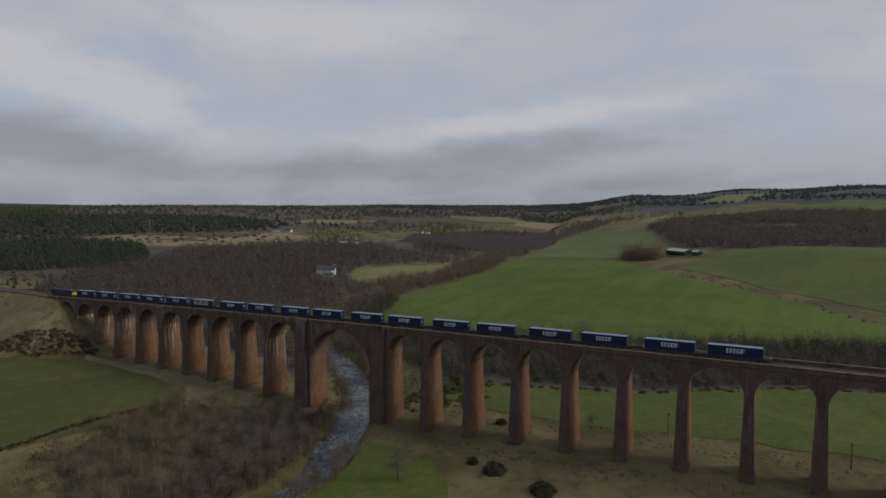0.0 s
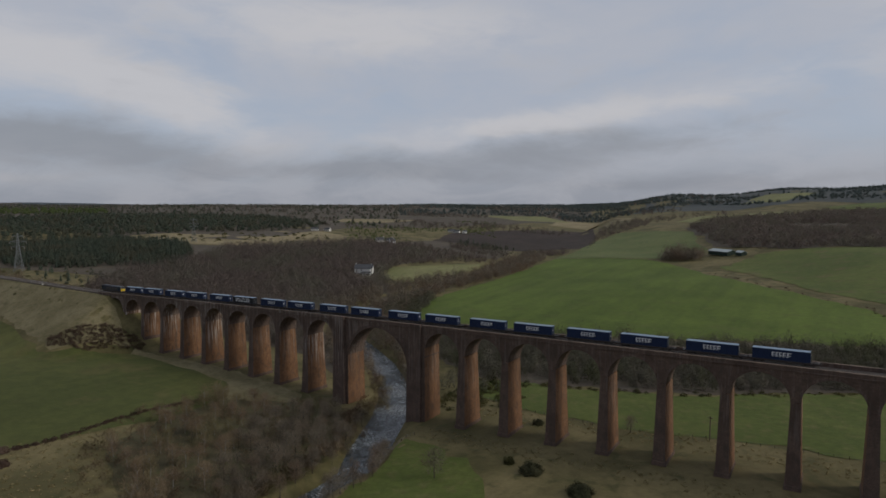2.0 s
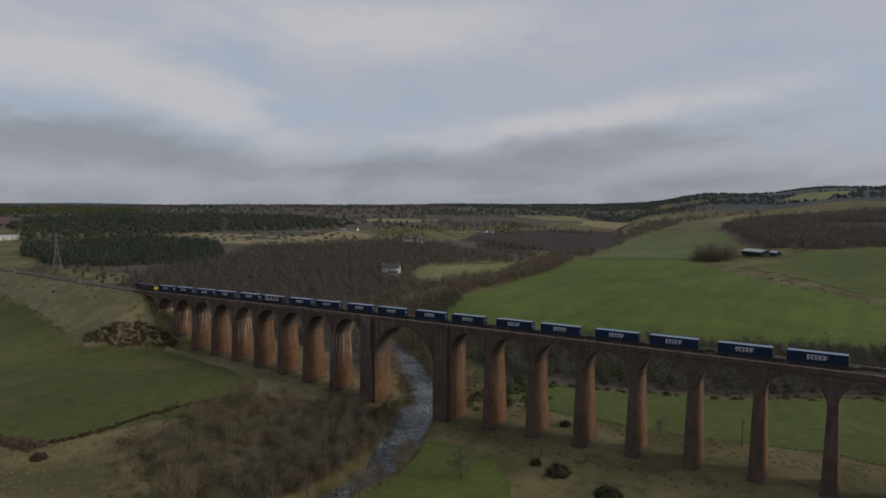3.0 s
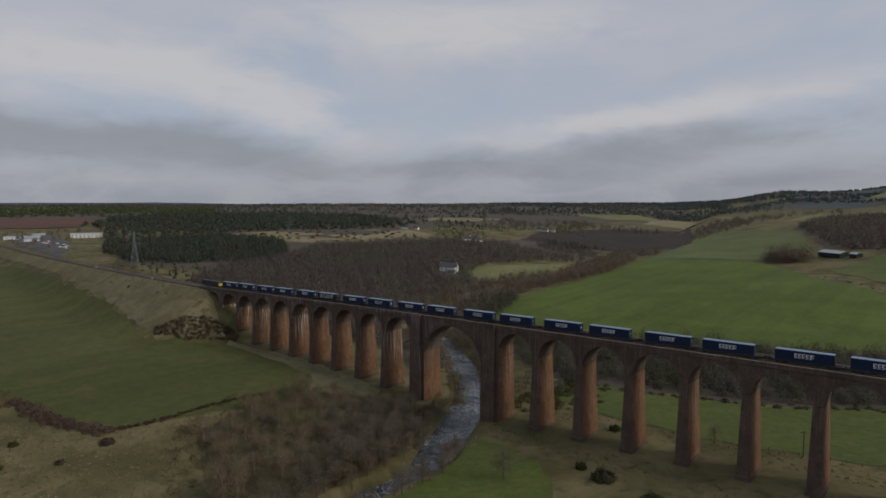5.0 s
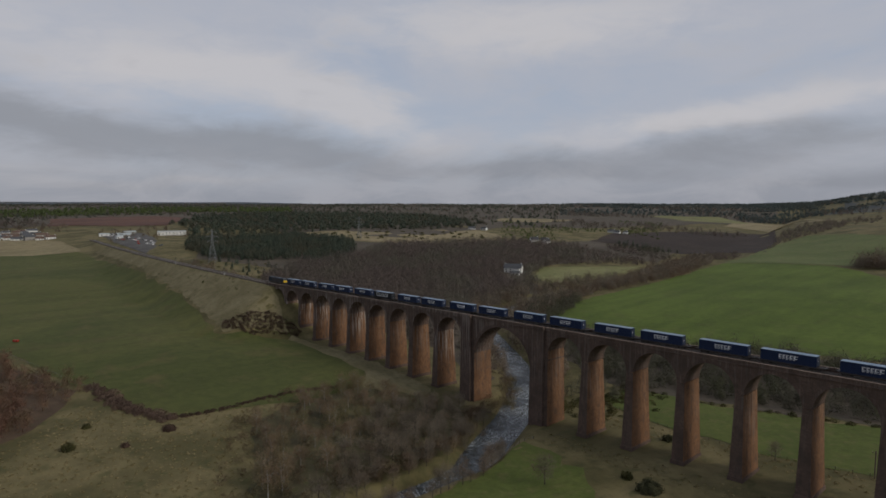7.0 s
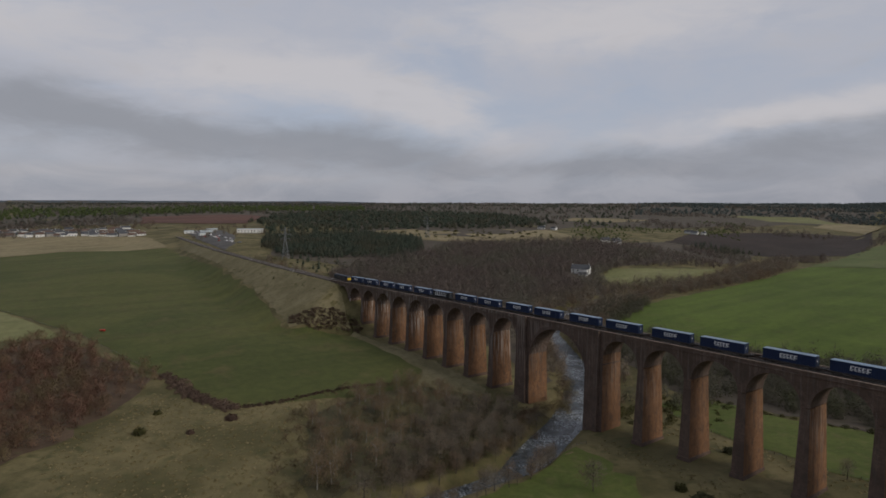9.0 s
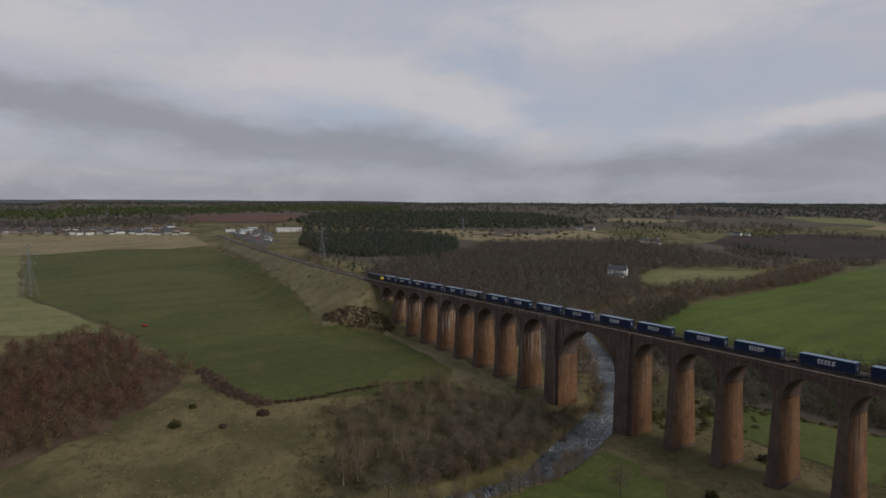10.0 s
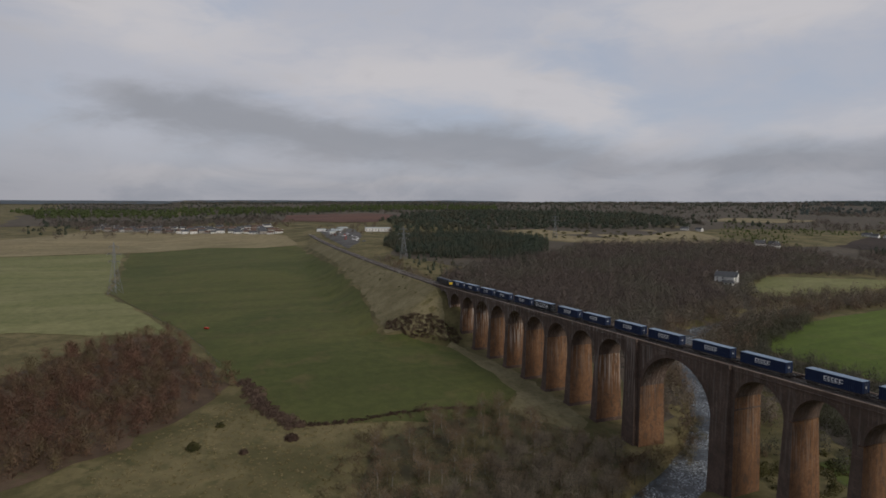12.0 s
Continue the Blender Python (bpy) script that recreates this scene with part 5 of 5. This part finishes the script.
def house(name, label, x, y, turn, long, deep, tall, rise, walls, roof, windows=3, floors=1, chimneys=1, wing=False):
    h = empty(name, x, y, float(land(x, y)) - 0.3, turn)
    tagged(h, label, "house" if name == "house" else name.replace("_", " "), "village houses" if name == "house" else "")
    v = [(-long / 2, -deep / 2, 0), (long / 2, -deep / 2, 0), (long / 2, deep / 2, 0), (-long / 2, deep / 2, 0)]
    v += [(a, b, tall) for a, b, _ in v] + [(-long / 2, 0, tall + rise), (long / 2, 0, tall + rise)]
    mesh_object("wall", v, [(0, 1, 5, 4), (2, 3, 7, 6), (1, 2, 6, 9, 5), (3, 0, 4, 8, 7), (0, 3, 2, 1)], walls, h)
    k = Kit()
    gable_roof(k, -long / 2, long / 2, -deep / 2, deep / 2, tall, rise)
    r = k.make("roof", roof, h)
    for i in range(chimneys):
        cx = (-1) ** i * (long / 2 - 0.9)
        Kit().box(cx - 0.4, cx + 0.4, -0.35, 0.35, tall + rise - 0.5, tall + rise + 1.1).make("chimney", walls, r)
    for s in (-1, 1):
        for fl in range(floors):
            for i in range(windows):
                wx = -long / 2 + long * (i + 0.5) / windows
                y0 = s * deep / 2
                w = Kit().box(wx - 0.55, wx + 0.55, min(y0, y0 + s * 0.06), max(y0, y0 + s * 0.06), 0.9 + 2.6 * fl, 2.2 + 2.6 * fl).make("window", GLASS, h)
                Kit().box(wx - 0.7, wx + 0.7, min(y0, y0 + s * 0.12), max(y0, y0 + s * 0.12), 0.78 + 2.6 * fl, 0.9 + 2.6 * fl).make("sill", CONCRETE, w)
    for s in (-1, 1):
        Kit().box(*sorted((s * long / 2, s * (long / 2 + 0.06))), -0.5, 0.5, tall * 0.45, tall * 0.45 + 1.2).make("window", GLASS, h)
    if wing:
        Kit().box(long * 0.1, long * 0.42, -deep * 0.95, -deep * 0.4, 0, tall).make("wing", walls, h)
        k = Kit()
        gable_roof(k, long * 0.1, long * 0.42, -deep * 0.95, -deep * 0.4, tall, rise * 0.6)
        k.make("wing_roof", roof, h)
    return h


house("farmhouse", "white harled farmhouse with a slate roof among bare trees", -299, 318, 30, 19, 9, 5.8, 4.0, HARL, SLATE, 4, 2, 2, True)
house("outbuilding", "low white outbuilding beside the farmhouse", -288, 309, 30, 8, 5, 2.6, 1.8, HARL, SLATE, 2, 1, 0)
for i, (x, y, a, l) in enumerate(((-481, 572, 60, 13), (-470, 583, 20, 10), (-459, 575, 75, 9))):
    house("house", "white house with a steep slate roof on the wooded slope", x, y, a, l, 7.5, 4.6, 4.0, HARL, SLATE, 3, 1 + (i == 0), 1)
for x, y, a, l in ((-540, 880, 20, 14), (-522, 872, 10, 11), (-511, 884, 80, 9)):
    house("house", "white farm building beside the ploughed field", x, y, a, l, 7, 3.6, 2.8, HARL, SLATE, 3, 1, 1)
for x, y, a, l in ((-690, 640, 40, 13), (-672, 655, 10, 11)):
    house("house", "white cottage at the edge of the forest", x, y, a, l, 7, 3.4, 2.8, HARL, SLATE, 3, 1, 1)
barn = house("barn", "dark green farm shed with a pale sheet roof", 14, 606, -38, 30, 15, 4.6, 2.4, GREEN_CLAD, SHEET, 4, 1, 0)
house("shed", "small dark farm shed beside the barn", 36, 590, -38, 9, 8, 4.0, 1.8, GREEN_CLAD, SHEET, 1, 1, 0)
house("long_building", "long low white flat building beyond the railway", -846, 143, 66, 40, 14, 6.5, 0.6, HARL, SHEET, 8, 2, 0)

rng = random.Random(5)
for i in range(110):
    f = i / 109
    y = -330 + 330 * f + rng.uniform(-4, 4)
    x = -1136 + (y + 229) * 0.9 - 12 - (i % 4) * 38 + rng.uniform(-12, 12)
    walls = HARL if rng.random() < 0.55 else CONCRETE
    roof = SLATE if rng.random() < 0.6 else TILE
    house("house", "village house with %s walls and a %s roof" % ("white" if walls is HARL else "grey", "slate" if roof is SLATE else "brown tiled"), x, y, rng.uniform(60, 120), rng.uniform(10, 15), 7.5, rng.choice((3.0, 3.2, 5.2)), 2.8, walls, roof, 3, 1, 1)
for x, y, l in ((-905, 62, 14), (-884, 84, 20), (-860, 78, 16), (-838, 66, 9), (-915, 100, 18)):
    house("goods_shed", "low pale shed in the goods yard beside the railway", x, y, rng.uniform(75, 105), l, 8, 3.6, 1.2, CONCRETE if l > 15 else HARL, SHEET, 2, 1, 0)


def car(x, y, turn, paint):
    c = empty("car", x, y, float(land(x, y)) + 0.35, turn)
    tagged(c, "parked car in the yard beside the railway", "car", "cars in the yard")
    Kit().box(-2.1, 2.1, -0.85, 0.85, 0.35, 0.9).taper((-1.4, 1.3, -0.8, 0.8), 0.9, (-0.9, 0.8, -0.65, 0.65), 1.45).make("body", paint, c)
    Kit().taper((-1.3, 1.2, -0.82, 0.82), 0.95, (-0.95, 0.85, -0.68, 0.68), 1.35).make("windows", GLASS, c)
    for wx in (-1.3, 1.3):
        for wy in (-0.8, 0.8):
            Kit().disc((wx, wy, 0.33), 0.33, 0.1, 10).make("wheel", STEEL, c)


for i in range(40):
    car(-690 - rng.uniform(0, 230), 62 + rng.uniform(0, 22), rng.uniform(0, 180), rng.choice((WHITE, WHITE, GALV, SLATE, RED_PAINT)))


def pylon(x, y, tall, base, turn, label):
    p = empty("pylon", x, y, float(land(x, y)) - 0.2, turn)
    tagged(p, label, "pylon", "power line pylons")
    waist, top = tall * 0.62, tall

    def half(z):
        return base / 2 * (1 - z / waist) + 1.0 * (z / waist) if z < waist else 1.0 - 0.75 * (z - waist) / (top - waist)
    levels = [waist * f for f in (0, 0.22, 0.42, 0.6, 0.76, 0.89, 1.0)] + [waist + (top - waist) * f for f in (0.2, 0.4, 0.6, 0.8, 1.0)]
    for sx, sy in ((-1, -1), (1, -1), (1, 1), (-1, 1)):
        k = Kit()
        for a, b in zip(levels[:-1], levels[1:]):
            k.bar((sx * half(a), sy * half(a), a), (sx * half(b), sy * half(b), b), 0.24)
        k.make("leg", GALV, p)
    k = Kit()
    corners = ((-1, -1), (1, -1), (1, 1), (-1, 1))
    for a, b in zip(levels[:-1], levels[1:]):
        for i in range(4):
            (ax, ay), (bx, by) = corners[i], corners[(i + 1) % 4]
            k.bar((ax * half(a), ay * half(a), a), (bx * half(b), by * half(b), b), 0.11)
            k.bar((bx * half(a), by * half(a), a), (ax * half(b), ay * half(b), b), 0.11)
            k.bar((ax * half(b), ay * half(b), b), (bx * half(b), by * half(b), b), 0.11)
    k.make("lattice", GALV, p)
    for z, reach in ((waist + 0.5, 5.2), (waist + (top - waist) * 0.4, 6.6), (waist + (top - waist) * 0.78, 4.6)):
        for s in (-1, 1):
            arm = Kit().bar((s * 0.8, 0.5, z), (s * reach, 0, z + 0.3), 0.22).bar((s * 0.8, -0.5, z), (s * reach, 0, z + 0.3), 0.22).bar((s * 0.6, 0, z + 1.5), (s * reach, 0, z + 0.3), 0.2).make("crossarm", GALV, p)
            Kit().bar((s * reach, 0, z + 0.2), (s * reach, 0, z - 1.9), 0.22, 6).make("insulator", CONCRETE, arm)


pylon(-520, 78, 36, 7.5, 55, "grey lattice steel pylon beside the railway plantation")
pylon(-423, -196, 41, 8.0, 55, "grey lattice steel pylon in the crop field corner")
pylon(-640, 350, 34, 7.0, 55, "distant grey lattice steel pylon on the heath")


def wood_pole(x, y, tall=8.5):
    p = empty("utility_pole", x, y, float(land(x, y)) - 0.3)
    tagged(p, "weathered timber utility pole in the meadow", "utility pole", "poles in the meadow")
    Kit().bar((0, 0, 0), (0, 0, tall), 0.34, 8, 0.26).make("pole", TIMBER, p)
    arm = Kit().box(-0.9, 0.9, -0.07, 0.07, tall - 0.7, tall - 0.55).make("crossarm", TIMBER, p)
    for x0 in (-0.8, 0.0, 0.8):
        Kit().bar((x0, 0, tall - 0.55), (x0, 0, tall - 0.3), 0.09, 6).make("insulator", CONCRETE, arm)


for x, y in ((149, 22), (97, 27), (41, 31), (203, 19)):
    wood_pole(x, y)


def signal_post(x):
    y = float(track_y(x)) - 4.3
    s = empty("railway_signal", x, y + 0.1, rail_z(x) - 0.6)
    tagged(s, "slim railway signal post with a small head", "signal")
    Kit().bar((0, 0, 0), (0, 0, 5.2), 0.16, 8).make("post", GALV, s)
    Kit().box(-0.25, 0.25, -0.2, 0.2, 4.6, 5.6).make("signal_head", STEEL, s)
    Kit().box(-0.5, 0.5, -0.5, 0.5, 0, 1.2).make("equipment_box", CONCRETE, s)


signal_post(-300)
signal_post(-410)


def fence(points, gap=3.0):
    f = empty("fence", points[0][0], points[0][1], 0)
    tagged(f, "low post and wire fence on rough grass", "fence")
    rails = Kit()
    last = None
    for (ax, ay), (bx, by) in zip(points[:-1], points[1:]):
        n = max(1, int(math.hypot(bx - ax, by - ay) / gap))
        for j in range(n):
            x, y = ax + (bx - ax) * j / n, ay + (by - ay) * j / n
            z = float(land(x, y))
            lx, ly = x - points[0][0], y - points[0][1]
            Kit().box(lx - 0.07, lx + 0.07, ly - 0.07, ly + 0.07, z - 0.3, z + 1.15).make("post", TIMBER, f)
            if last:
                for h in (0.5, 0.95):
                    rails.bar((last[0], last[1], last[2] + h), (lx, ly, z + h), 0.03, 3)
            last = (lx, ly, z)
    rails.make("wire", GALV, f)


fence([(13, -62), (6, -38), (3.5, -17), (6, -10)])
fence([(-6, 38), (30, 27), (62, 23), (100, 28), (160, 32)], 4.0)
fence([(-146, -120), (-254, -143), (-421, -200)], 5.0)


def feed_trough(x, y):
    t = empty("feed_trough", x, y, float(land(x, y)) + 0.1, 40)
    tagged(t, "small red feed trough in the crop field", "feed trough")
    Kit().taper((-1.3, 1.3, -0.5, 0.5), 0.3, (-1.6, 1.6, -0.8, 0.8), 1.2).make("trough", RED_PAINT, t)
    for x0 in (-1.1, 1.0):
        Kit().box(x0, x0 + 0.1, -0.45, 0.45, 0, 0.4).make("leg", STEEL, t)


feed_trough(-262, -132)
